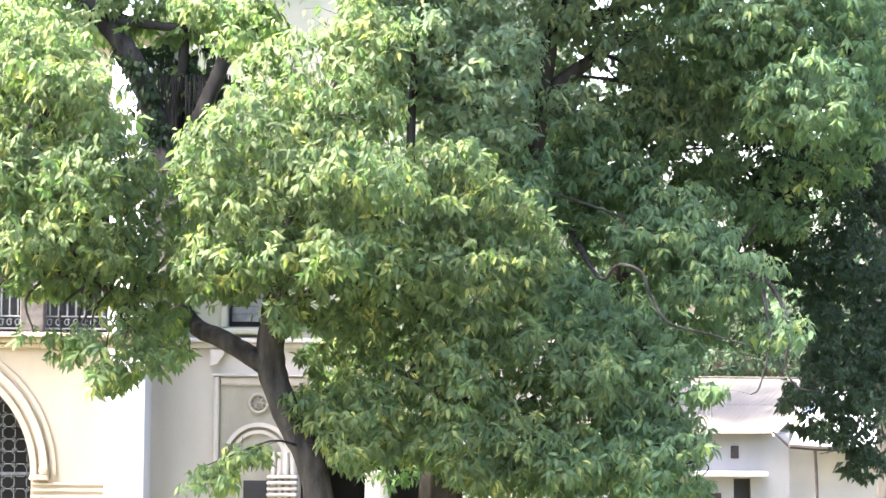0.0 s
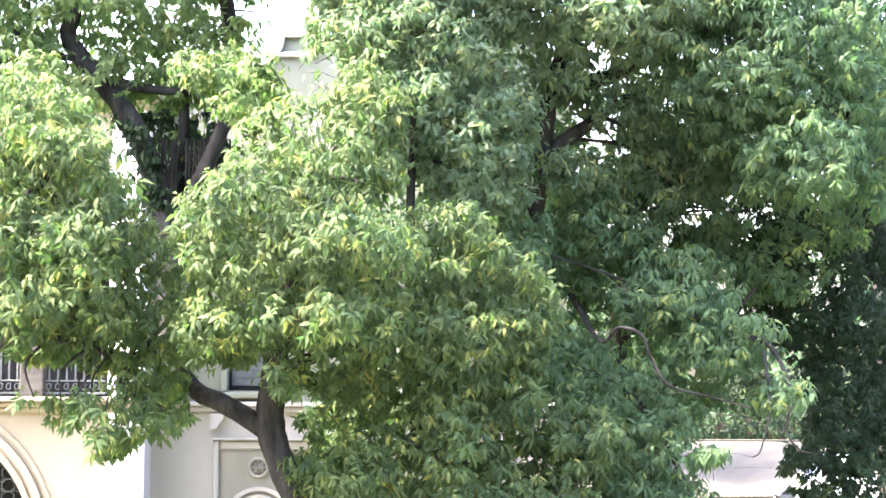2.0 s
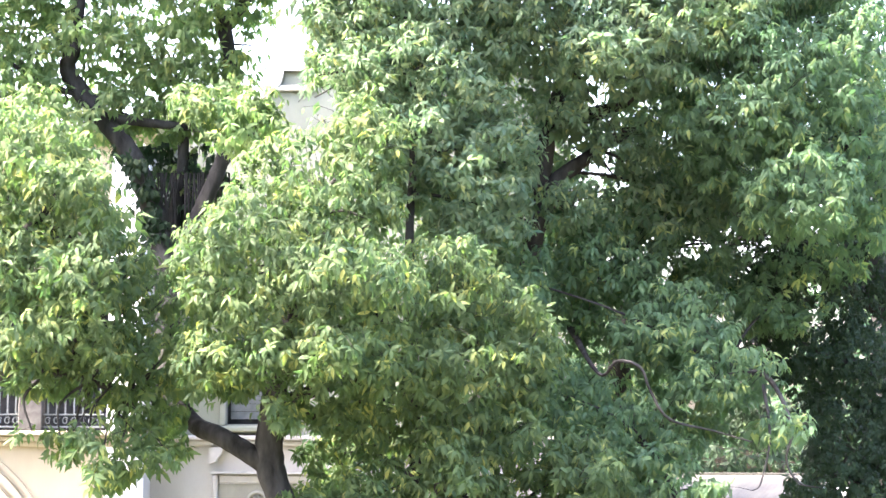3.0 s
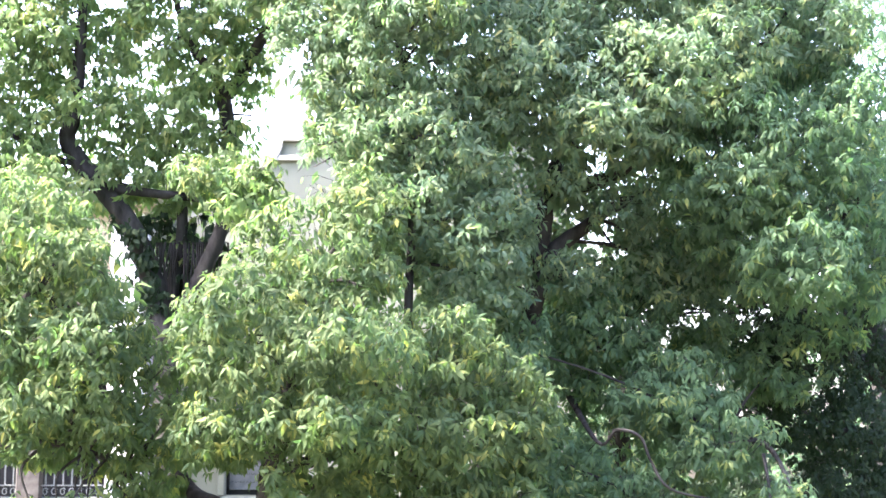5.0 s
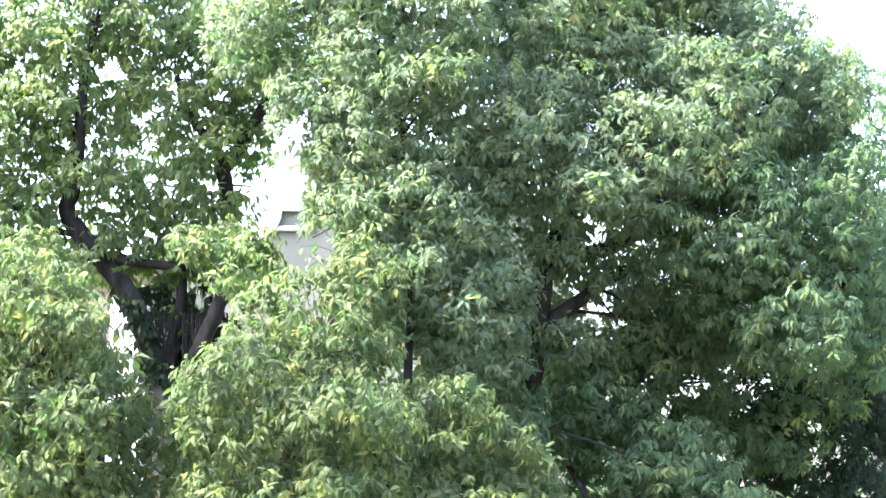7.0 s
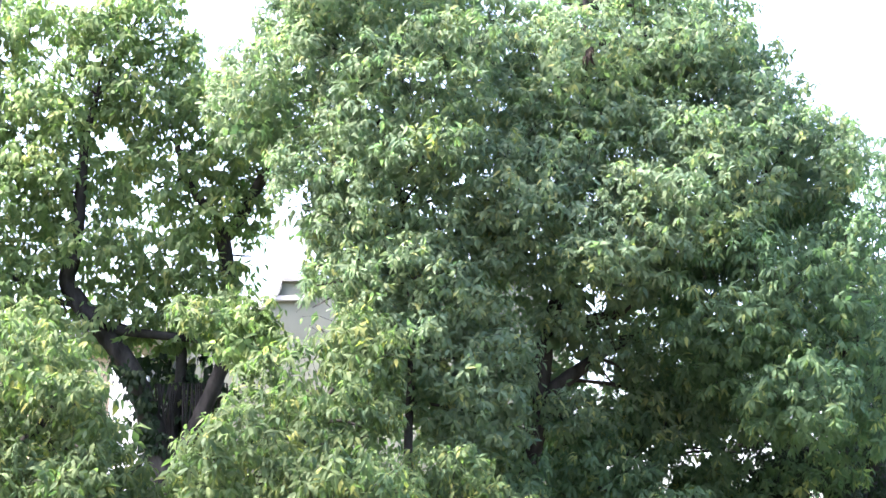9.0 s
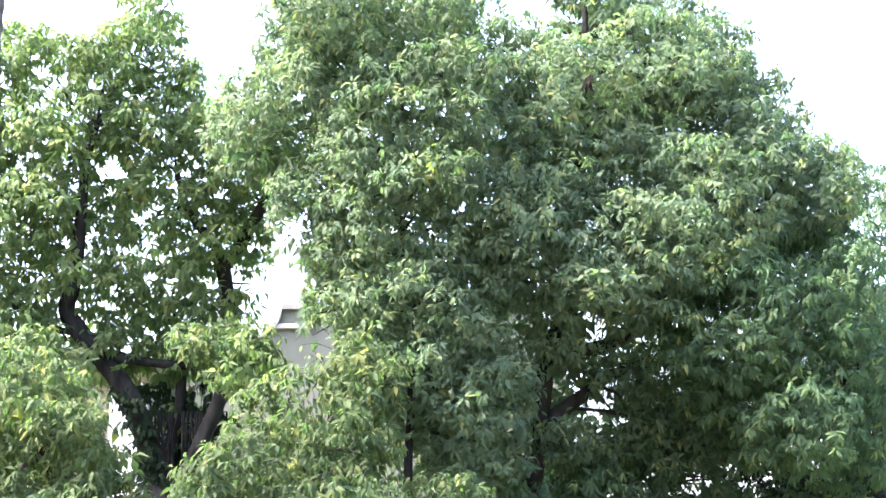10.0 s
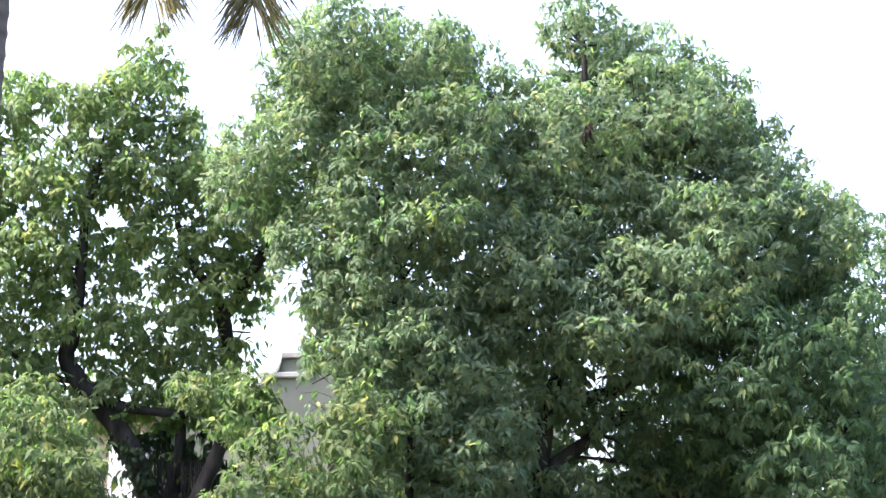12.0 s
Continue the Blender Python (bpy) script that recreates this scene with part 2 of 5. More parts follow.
SHAFTS_LIMBS = [
    (-1.782, 7.525, -3.565, 11.049, 0.061, 0.248),
    (-1.835, 7.767, -3.670, 11.535, 0.077, 0.066),
    (-1.649, 7.938, -3.298, 11.876, 0.110, 0.066),
    (-1.511, 8.183, -3.023, 12.366, 0.066, 0.138),
    (-1.993, 8.036, -3.985, 12.072, 0.077, 0.066),
    (-3.024, 7.841, -6.048, 11.681, 0.050, 0.276),
    (-3.084, 7.428, -6.168, 10.857, 0.050, 0.154),
    (-2.979, 7.116, -5.958, 10.232, 0.077, 0.066),
    (-2.736, 6.853, -5.471, 9.707, 0.099, 0.066),
    (-2.566, 6.663, -5.132, 9.327, 0.077, 0.088),
]
SHAFTS_SPECKLE = [
    (-3.239, 9.352, -6.478, 14.704, 0.072, 0.077),
    (-3.300, 9.203, -6.599, 14.406, 0.061, 0.066),
    (-3.482, 9.163, -6.963, 14.326, 0.099, 0.055),
    (-2.495, 8.974, -4.990, 13.949, 0.066, 0.050),
    (-2.385, 8.862, -4.769, 13.725, 0.055, 0.055),
    (-2.246, 8.745, -4.491, 13.491, 0.055, 0.044),
    (-2.078, 8.609, -4.155, 13.217, 0.050, 0.050),
    (-2.437, 8.721, -4.875, 13.442, 0.050, 0.044),
    (-2.065, 8.820, -4.130, 13.640, 0.044, 0.055),
]
SHAFTS_HIGH = [
    (-1.033, 7.115, -2.065, 10.231, 0.187, 0.132),
    (-1.101, 6.958, -2.202, 9.915, 0.209, 0.132),
    (-0.960, 6.948, -1.921, 9.896, 0.121, 0.132),
    (-1.453, 7.573, -2.907, 11.146, 0.132, 0.265),
    (-1.544, 7.380, -3.088, 10.760, 0.077, 0.099),
    (-1.232, 7.938, -2.465, 11.876, 0.143, 0.187),
    (-2.462, 8.183, -4.923, 12.366, 0.077, 0.121),
    (-2.486, 7.875, -4.971, 11.749, 0.121, 0.099),
    (-2.777, 7.380, -5.553, 10.760, 0.143, 0.088),
]
SHAFTS_HIGH_RIGHT = [
    (-2.389, 7.308, -4.778, 10.615, 0.077, 0.066),
    (-2.961, 7.938, -5.922, 11.876, 0.055, 0.154),
    (-2.064, 8.036, -4.127, 12.072, 0.088, 0.066),
    (-3.412, 9.127, -6.823, 14.255, 0.121, 0.077),
    (-0.271, 6.568, -0.542, 9.136, 0.050, 0.331),
    (-0.270, 6.145, -0.540, 8.290, 0.050, 0.276),
    (0.787, 6.145, 1.574, 8.289, 0.066, 0.187),
    (3.312, 4.299, 6.624, 4.597, 0.11, 0.121),
    (3.059, 5.507, 6.118, 7.013, 0.154, 0.154),
]
SHAFTS_HIGH += SHAFTS_HIGH_RIGHT
SHAFTS = SHAFTS_LOW + SHAFTS_MIDDLE + SHAFTS_LIMBS + SHAFTS_HIGH + SHAFTS_SPECKLE


def in_shaft(p, rng, shafts):
    gone = np.zeros(len(p), bool)
    t = (p[:, 1] - 15.0) / 15.0
    k = p[:, 1] / 18.0
    ragged = random.Random(3)
    for ax, az, bx, bz, rx, rz in shafts:
        dx, dz = p[:, 0] - (ax + (bx - ax) * t), p[:, 2] - (az + (bz - az) * t)
        holes = [(0, 0, 0.7)] + [(ragged.uniform(-.85, .85), ragged.uniform(-.85, .85), ragged.uniform(.22, .5)) for _ in range(7)]
        for hx, hz, s in holes:
            gone |= np.hypot(dx / (rx * k) - hx, dz / (rz * k) - hz) < s * rng.uniform(0.65, 1.15, len(p))
    return gone & (rng.random(len(p)) > 0.1)


def unit(v):
    return v / np.maximum(np.linalg.norm(v, axis=-1, keepdims=True), 1e-9)


def crown_nodes(masses, rng, step, layers, swell=1.15, relief=0.2, ragged=0.3, openness=0.0):
    """Shoot tips over the fronts of a crown's masses, layer behind layer: places, outward ways and layer numbers."""
    C = np.array([q[:3] for q in masses])
    R = np.array([q[3:] for q in masses]) * np.array((swell, 1.0, swell))
    lo, hi = (C - R).min(0), (C + R).max(0)
    P, N, K = [], [], []
    for k, deep in enumerate(layers):
        gap = step * (1 + 0.12 * k)
        gx, gz = np.meshgrid(np.arange(lo[0], hi[0], gap), np.arange(lo[2], hi[2], gap))
        x = gx.ravel() + rng.uniform(-.5, .5, gx.size) * gap
        z = gz.ravel() + rng.uniform(-.5, .5, gx.size) * gap
        u, v = (x[:, None] - C[:, 0]) / R[:, 0], (z[:, None] - C[:, 2]) / R[:, 2]
        h = 1 - u * u - v * v
        inside = h > rng.uniform(0, ragged, (len(x), 1)) ** 1.5
        root = np.sqrt(np.maximum(h, 0))
        front = np.where(inside, C[:, 1] - R[:, 1] * root, 1e3)
        best = front.argmin(1)
        row = np.arange(len(x))
        ok = inside.any(1) & (deep < 1.9 * R[best, 1] * root[row, best] + 0.25)
        if openness:
            bare = np.array([noise.noise((p * 1.9, 59.57, q * 2.2)) + 0.4 * noise.noise((p * 5.0, 9.0, q * 5.5)) for p, q in zip(x, z)])
            ok &= bare < 0.5 - openness
        x, z, best, row = x[ok], z[ok], best[ok], row[ok]
        y = -np.log(np.exp(-5.0 * (front[row] - front[row, best][:, None])).sum(1)) / 5.0 + front[row, best]
        wave = np.array([noise.noise((p * 1.7, deep, q * 2.3)) + 0.5 * noise.noise((p * 4.1, deep + 7, q * 5.2)) for p, q in zip(x, z)])
        if k == 0:
            tuft = rng.random(len(x)) < np.clip(0.95 - 1.3 * wave, 0.12, 1)
            x, y, z, best, row, wave = x[tuft], y[tuft], z[tuft], best[tuft], row[tuft], wave[tuft]
        y = y + deep + relief * wave + rng.normal(size=len(x)) * 0.05
        n = np.stack([u[row, best] / R[best, 0], -np.maximum(root[row, best], .25) / R[best, 1], v[row, best] / R[best, 2]], 1)
        P.append(np.stack([x, y, z], 1))
        N.append(unit(n))
        K.append(np.full(len(x), k))
    return np.concatenate(P), np.concatenate(N), np.concatenate(K)


def whorl_leaves(P, N, rng, count, sag=(0.35, 1.2), length=(0.10, 0.165), axis=0.09):
    """Leaves that stand round a shoot tip and hang: base, long way, side way, normal, length."""
    A = unit(N * 0.75 + np.array((0, -0.1, 0.35)) + rng.normal(size=P.shape) * 0.3)
    e1 = unit(np.cross(A, np.array((0.2, 0.9, 0.3))))
    e2 = np.cross(A, e1)
    m = len(P)
    turn = (2 * math.pi * np.arange(count)[None, :] / count * 2.4 + rng.uniform(0, 2 * math.pi, (m, 1)) + rng.normal(size=(m, count)) * 0.25).ravel()
    A, e1, e2, P = (np.repeat(q, count, 0) for q in (A, e1, e2, P))
    out = e1 * np.cos(turn)[:, None] + e2 * np.sin(turn)[:, None]
    wide = np.radians(rng.uniform(45, 100, len(A)))[:, None]
    down = rng.uniform(*sag, len(A))[:, None]
    way = unit(A * np.cos(wide) + out * np.sin(wide) + np.array((0, 0, -1.0)) * down)
    face = unit(A * 0.8 + np.array((0, -0.15, 0.5)) + rng.normal(size=A.shape) * 0.35)
    side = unit(np.cross(way, face))
    up = np.cross(side, way)
    base = P - A * rng.uniform(0, axis, len(A))[:, None] + out * 0.012
    return base, way, side, up, rng.uniform(*length, len(A))[:, None] * np.repeat(rng.uniform(0.8, 1.15, (m, 1)), count, 0)


# one leaf: along, across, lift; 8 corners, folded at the midrib and bent down to the tip
BLADE = np.array([(0, 0, 0), (.34, 0, .02), (.70, 0, -.04), (1, 0, -.20),
                  (.32, .5, .07), (.66, .36, .0), (.32, -.5, .07), (.66, -.36, .0)])
BLADE_FACES = [(0, 1, 4), (1, 2, 5, 4), (2, 3, 5), (0, 6, 1), (1, 6, 7, 2), (2, 7, 3)]
# a plainer leaf for the depth of the crowns and for far trees
PLAIN = np.array([(0, 0, 0), (.5, 0, 0), (1, 0, -.18), (.42, .5, .05), (.42, -.5, .05)])
PLAIN_FACES = [(0, 1, 3), (1, 2, 3), (0, 4, 1), (1, 4, 2)]


def leaf_cloud(name, axes, mat, parent, rng, width=0.35, label="", plain=False):
    """All small leaves of a crown in one mesh."""
    form, faces = (PLAIN, PLAIN_FACES) if plain else (BLADE, BLADE_FACES)
    nv = len(form)
    base, way, side, up, ln = axes
    m = len(base)
    w = ln * rng.uniform(0.8, 1.2, (m, 1)) * width
    bend = rng.uniform(0.2, 1.8, (m, 1))
    co = (base[:, None, :] + way[:, None, :] * (form[None, :, 0:1] * ln[:, None, :])
          + side[:, None, :] * (form[None, :, 1:2] * w[:, None, :])
          + up[:, None, :] * (form[None, :, 2:3] * (ln * bend)[:, None, :])).reshape(-1, 3)
    co = co - np.array(HUBS[parent.name])
    sizes = np.array([len(q) for q in faces])
    loops = np.concatenate([np.array(q) for q in faces])
    all_loops = (loops[None, :] + nv * np.arange(m)[:, None]).ravel().astype(np.int32)
    totals = np.tile(sizes, m).astype(np.int32)
    starts = np.concatenate([[0], np.cumsum(totals)[:-1]]).astype(np.int32)
    me = bpy.data.meshes.new(name)
    me.vertices.add(nv * m)
    me.vertices.foreach_set("co", co.astype(np.float32).ravel())
    me.loops.add(len(all_loops))
    me.loops.foreach_set("vertex_index", all_loops)
    me.polygons.add(len(totals))
    me.polygons.foreach_set("loop_start", starts)
    me.polygons.foreach_set("loop_total", totals)
    me.polygons.foreach_set("use_smooth", np.ones(len(totals), bool))
    me.update(calc_edges=True)
    me.validate()
    me.materials.append(mat)
    ob = new(name, me)
    ob.parent = parent
    return tagged(ob, label, kind="stuff")


def blade_mesh(mat, width):
    bm = bmesh.new()
    vs = [bm.verts.new((b[0], b[1] * width, b[2])) for b in BLADE]
    for q in BLADE_FACES:
        bm.faces.new([vs[i] for i in q])
    me = bpy.data.meshes.new("leaf")
    bm.to_mesh(me)
    bm.free()
    me.materials.append(mat)
    me.polygons.foreach_set("use_smooth", [True] * len(me.polygons))
    return me


def single_leaves(axes, pick, meshes, parent):
    """The leaves that can be told apart one by one, each an object on shared meshes."""
    base, way, side, up, ln = axes
    h = np.array(HUBS[parent.name])
    for k, i in enumerate(pick):
        ob = new("leaf", meshes[k % len(meshes)])
        ob.parent = parent
        s = float(ln[i, 0])
        b = base[i] - h
        ob.matrix_basis = Matrix(((way[i][0] * s, side[i][0] * s, up[i][0] * s, b[0]), (way[i][1] * s, side[i][1] * s, up[i][1] * s, b[1]),
                                  (way[i][2] * s, side[i][2] * s, up[i][2] * s, b[2]), (0, 0, 0, 1)))


def crown(masses, step=0.15, layers=(0.0, 0.3, 0.65, 1.05), leaf=LEAF, count=10, length=(0.08, 0.135), width=0.31, sag=(0.4, 1.55), swell=1.15, relief=0.42, ragged=0.3, plain=False, name="crown", openness=0.0):
    """One crown's masses (centre, half-axes) with the way its leaves stand."""
    return dict(masses=masses, step=step, layers=layers, leaf=leaf, count=count, length=length, width=width, sag=sag, swell=swell, relief=relief, ragged=ragged, plain=plain, name=name, openness=openness)


def backing(masses, leaf, back=0.75, share=0.86, step=0.15, openness=0.0):
    """The shaded depth of a crown: fewer, broader leaves behind the outer shoots."""
    deep = [(x, y + back, z, rx * share, ry * 0.6, rz * share) for x, y, z, rx, ry, rz in masses]
    return crown(deep, step, (0.0, 0.4, 0.8), leaf, 8, (0.12, 0.19), 0.48, swell=1.05, plain=True, name="inner_crown", openness=openness)


def tree(label, category, limbs, crowns, seed, bark=BARK, singles=0, name="tree", shafts=None, group=""):
    """limbs: lines of (x, y, z, radius), the trunk first."""
    rng = np.random.default_rng(seed)
    r2 = random.Random(seed)
    foot = limbs[0][0]
    ob = hub(name, (foot[0], foot[1], 0.0), label, category, group)
    for k, line in enumerate(limbs):
        part("trunk" if k == 0 else "limb", here(tube(bmesh.new(), line, 12 if k == 0 else 9, 6, 0.06, r2), ob), bark, ob, smooth=True)
    knots = [Vector(p) for line in limbs for p in smooth_line(line, 4) if p[3] < 0.125]
    for cx, cy, cz, rx, ry, rz in (q for c in crowns for q in c["masses"]):
        c = Vector((cx, cy, cz))
        best = min(knots, key=lambda q: (q.to_3d() - c).length + (1.0 if q.z > cz + 0.2 else 0.0) + 1.5 * max(0.0, cz - q.z - 0.8))
        a = best.to_3d()
        mid = a.lerp(c, 0.5) + Vector((r2.uniform(-.15, .15), r2.uniform(-.1, .1), 0.05 * (c - a).length))
        r0 = min(best[3] * 0.5, 0.022)
        part("branch", here(tube(bmesh.new(), [(*a, r0), (*mid, r0 * 0.7), (*c, r0 * 0.4)], 7, 5, 0.08, r2), ob), bark, ob, smooth=True)
    bm = bmesh.new()
    for n, c in enumerate(crowns):
        P, N, K = crown_nodes(c["masses"], rng, c["step"], c["layers"], c["swell"], c["relief"], c["ragged"], c["openness"])
        thick = sum(c["length"]) / 2 * 0.035
        for i in np.flatnonzero(K < 2)[::4]:
            back = P[i] - N[i] * 2.6 * c["length"][1] + np.array((r2.uniform(-.05, .05), 0.06, -0.05))
            tube(bm, [(*back, thick), (*((back + P[i]) / 2 + np.array((0, 0, .04))), thick * 0.8), (*P[i], thick * 0.5)], 3, 1)
        axes = whorl_leaves(P, N, rng, c["count"], c["sag"], c["length"])
        if shafts:
            keep = ~in_shaft(axes[0], rng, shafts)
            axes = tuple(a[keep] for a in axes)
        order = np.argsort(axes[0][:, 1])
        pick = order[:3 * singles:3] if singles and n == 1 else order[:0]
        rest = np.setdiff1d(np.arange(len(axes[0])), pick)
        leaf_cloud(c["name"], tuple(a[rest] for a in axes), c["leaf"], ob, rng, c["width"], plain=c["plain"])
        if len(pick):
            single_leaves(axes, pick, [blade_mesh(LEAF_ONE, w) for w in (0.33, 0.37, 0.41)], ob)
    tagged(part("twigwork", here(bm, ob), bark, ob), kind="stuff")
    return ob


# ---------------------------------------------------------------- ground
def ground():
    bm = bmesh.new()
    n, size = 60, 1500.0
    grid = []
    for i in range(n + 1):
        row = []
        for j in range(n + 1):
            x, y = (i / n * 2 - 1), (j / n * 2 - 1)
            x, y = size * x * abs(x), size * y * abs(y)
            row.append(bm.verts.new((x, y, 0.04 * noise.noise((x * 0.2, y * 0.2, 0)))))
        grid.append(row)
    for i in range(n):
        for j in range(n):
            bm.faces.new((grid[i][j], grid[i + 1][j], grid[i + 1][j + 1], grid[i][j + 1]))
    tagged(part("ground", bm, EARTH), "dry grass and bare earth under the trees", "ground", kind="structure")


ground()
# unseen building the camera stands in: added wall cuts low sky light; gallery floor
tagged(part("sky_block_wall", block(bmesh.new(), -14, 14, -3.4, -3.0, 0.0, 9.0), CREAM), "unseen plain cream limewashed wall, added behind the gallery to block low sky", "wall", kind="structure")
tagged(part("gallery_floor", block(bmesh.new(), -14, 14, -2.999, 0.7, 2.2, 2.4), STONE), "unseen grey stone gallery floor", "floor", kind="structure")

# ---------------------------------------------------------------- the old house: a projecting cream wing and a set-back white wing
YF, YB = 26.0, 27.2          # front faces of the two wings
house = hub("house", (-5.0, 28.0, 0.0), "two-storey colonial house with cream and white limewashed walls", "house")


def house_part(name, bm, mat, label="", smooth=False, parent=None):
    return part(name, here(bm, house), mat, parent or house, label, smooth)


AX, AR, AS = -7.341, 1.592, 2.607     # the ground-floor arch: middle, radius, springing
PIL0, PIL1 = -4.705, -4.244
CORN = 4.597
LTOP = 8.682
# projecting wing, ground floor and upper floor, each with its arch
house_part("wall", arched_wall(bmesh.new(), AX - 3.2, PIL0, 0.0, CORN - 0.22, AX, AS, AR, YF, YF + 0.45), CREAM, "cream limewashed ground-floor wall with a round arch")
U_SPRING, BAY = 7.65, PIL0 - -5.732
for k in range(5):
    x1 = PIL0 - k * BAY
    house_part("wall", arched_wall(bmesh.new(), x1 - BAY + 0.001, x1, U_SPRING, LTOP, x1 - BAY / 2, U_SPRING + 0.001, BAY / 2 - 0.09, YF + 0.02, YF + 0.3, 20), CREAM, "cream limewashed gallery wall with a small round arch")
    house_part("arch_moulding", ring(bmesh.new(), x1 - BAY / 2, U_SPRING, BAY / 2 - 0.10, BAY / 2 - 0.02, YF - 0.04, YF + 0.019, 20), CREAM)
# pilaster in two storeys, with base and cap blocks
house_part("pilaster", block(bmesh.new(), PIL0, PIL1, YF - 0.08, YF + 0.45, 0.0, CORN - 0.22, 0.012), FRESH, "bright white corner pilaster")
house_part("pilaster", block(bmesh.new(), PIL0, PIL1, YF - 0.06, YF + 0.45, CORN, LTOP, 0.012), FRESH, "bright white corner pilaster")
house_part("pilaster_cap", block(bmesh.new(), PIL0 - 0.04, PIL1 + 0.04, YF - 0.12, YF + 0.4, U_SPRING, U_SPRING + 0.14, 0.02), FRESH)
house_part("side_wall", block(bmesh.new(), PIL1 - 0.35, PIL1 - 0.02, YF + 0.452, YB + 4.0, 0.0, LTOP), WHITE)
# balcony slab: a stepped cornice in three courses
for k, (dz, out) in enumerate(((0.0, 0.30), (-0.075, 0.20), (-0.15, 0.10))):
    house_part("cornice", block(bmesh.new(), AX - 3.2, PIL1 + 0.02, YF - out, YF + 0.44, CORN + dz - 0.07, CORN + dz - 0.001, 0.01), CREAM)
# arch mouldings and impost
for r0, r1, out in ((AR + 0.002, AR + 0.09, 0.05), (AR + 0.15, AR + 0.25, 0.09), (AR + 0.30, AR + 0.36, 0.04)):
    house_part("arch_moulding", ring(bmesh.new(), AX, AS, r0, r1, YF - out, YF + 0.02), CREAM)
for s in (-1, 1):
    house_part("impost", block(bmesh.new(), AX + s * (AR + 0.13) - 0.13, AX + s * (AR + 0.13) + 0.13, YF - 0.13, YF + 0.1, AS - 0.07, AS, 0.015), CREAM)
    bm = bmesh.new()
    bmesh.ops.create_uvsphere(bm, u_segments=12, v_segments=8, radius=0.07)
    bmesh.ops.scale(bm, verts=bm.verts, vec=(1, 0.6, 1.3))
    bmesh.ops.translate(bm, verts=bm.verts, vec=(AX + s * (AR + 0.2), YF - 0.1, AS + 0.08))
    house_part("boss", bm, CREAM, "small round plaster boss", True)
for dz in (0.10, 0.19, 0.28, 0.37):
    house_part("string_course", block(bmesh.new(), AX + AR + 0.01, PIL0 - 0.005, YF - 0.035, YF + 0.01, AS - dz - 0.045, AS - dz, 0.008), CREAM)
# rooms behind the arches, shade put into near-black colour, and the floor between them
house_part("room", block(bmesh.new(), AX - 3.1, PIL1 - 0.36, YF + 2.6, YF + 2.8, 0.0, LTOP), ROOM_SHADE)
house_part("floor_slab", block(bmesh.new(), AX - 3.1, PIL1 - 0.36, YF + 0.451, YF + 2.59, CORN - 0.2, CORN - 0.02), ROOM_SHADE)
# roof edge of the cream wing
for k, (dz, out) in enumerate(((0.0, 0.08), (0.10, 0.18), (0.20, 0.28))):
    house_part("cornice", block(bmesh.new(), AX - 3.2, PIL1 + out, YF - out, YB + 4, LTOP + dz + 0.001, LTOP + dz + 0.10, 0.012), CREAM if k < 2 else WHITE)
# star grille in the ground-floor arch: each bar zigzags round the star cells
grille = house_part("window_grille", block(bmesh.new(), AX - AR, AX + AR, YF + 0.30, YF + 0.33, AS - 0.02, AS + 0.02), IRON, "grey iron star-pattern grille")
cell = 0.175


def zig(p0, axis, length, phase):
    """A flat bar that jogs in and out of the line at each star."""
    pts, n = [], int(length / cell)
    for i in range(n):
        base = i * cell
        for f, o in ((0.0, 0.0), (0.28, 0.0), (0.39, 0.045), (0.5, 0.0), (0.61, 0.045), (0.72, 0.0)):
            o *= 1 if phase else -1
            pts.append((p0[0] + (base + f * cell if axis == 'x' else o), p0[1] + (base + f * cell if axis == 'z' else o)))
    return pts


def grille_bar(pts):
    bm = bmesh.new()
    pts = [p for p in pts if (math.hypot(p[0] - AX, p[1] - AS) < AR - 0.02 if p[1] > AS else abs(p[0] - AX) < AR)]
    if len(pts) > 2:
        tube(bm, [(x, YF + 0.28, z, 0.0085) for x, z in pts], 4, 1)
        house_part("bar", bm, IRON, parent=grille)
    else:
        bm.free()


for i in range(int(2 * AR / cell)):
    grille_bar(zig((AX - AR + (i + 0.5) * cell, AS - 1.0), 'z', AR + 1.0, i % 2))
for i in range(int((AR + 1.0) / cell)):
    grille_bar(zig((AX - AR, AS - 1.0 + (i + 0.5) * cell), 'x', 2 * AR, i % 2))

# balcony railing between stone piers
PIERS = [PIL0 - BAY * (k + 1) for k in range(4)]
railing = hub("balcony_railing", (-6.0, YF - 0.12, CORN), "grey iron balcony railing with a band of scrolls", "railing")
for x in PIERS:
    # tree shade on the pier is put into its dark colour
    house_part("pier", block(bmesh.new(), x - 0.165, x + 0.165, YF - 0.24, YF + 0.0, CORN, CORN + 1.02, 0.012), DIMPLASTER, "grey railing pier, tree shade put into its colour")
    bm = bmesh.new()
    tube(bm, [(x, YF - 0.11, CORN + 1.0, 0.13), (x, YF - 0.11, CORN + 1.12, 0.11), (x, YF - 0.11, CORN + 2.0, 0.10), (x, YF - 0.11, U_SPRING, 0.095)], 16, 4)
    house_part("column", bm, CREAM, "slim round cream column", True)
    house_part("capital", block(bmesh.new(), x - 0.15, x + 0.15, YF - 0.26, YF + 0.02, U_SPRING, U_SPRING + 0.16, 0.03), CREAM)


def rail_part(name, bm):
    return part(name, here(bm, railing), IRON, railing)


spans = [(PIERS[0] + 0.165, PIL0 - 0.01)] + [(PIERS[k + 1] + 0.165, PIERS[k] - 0.165) for k in range(len(PIERS) - 1)]
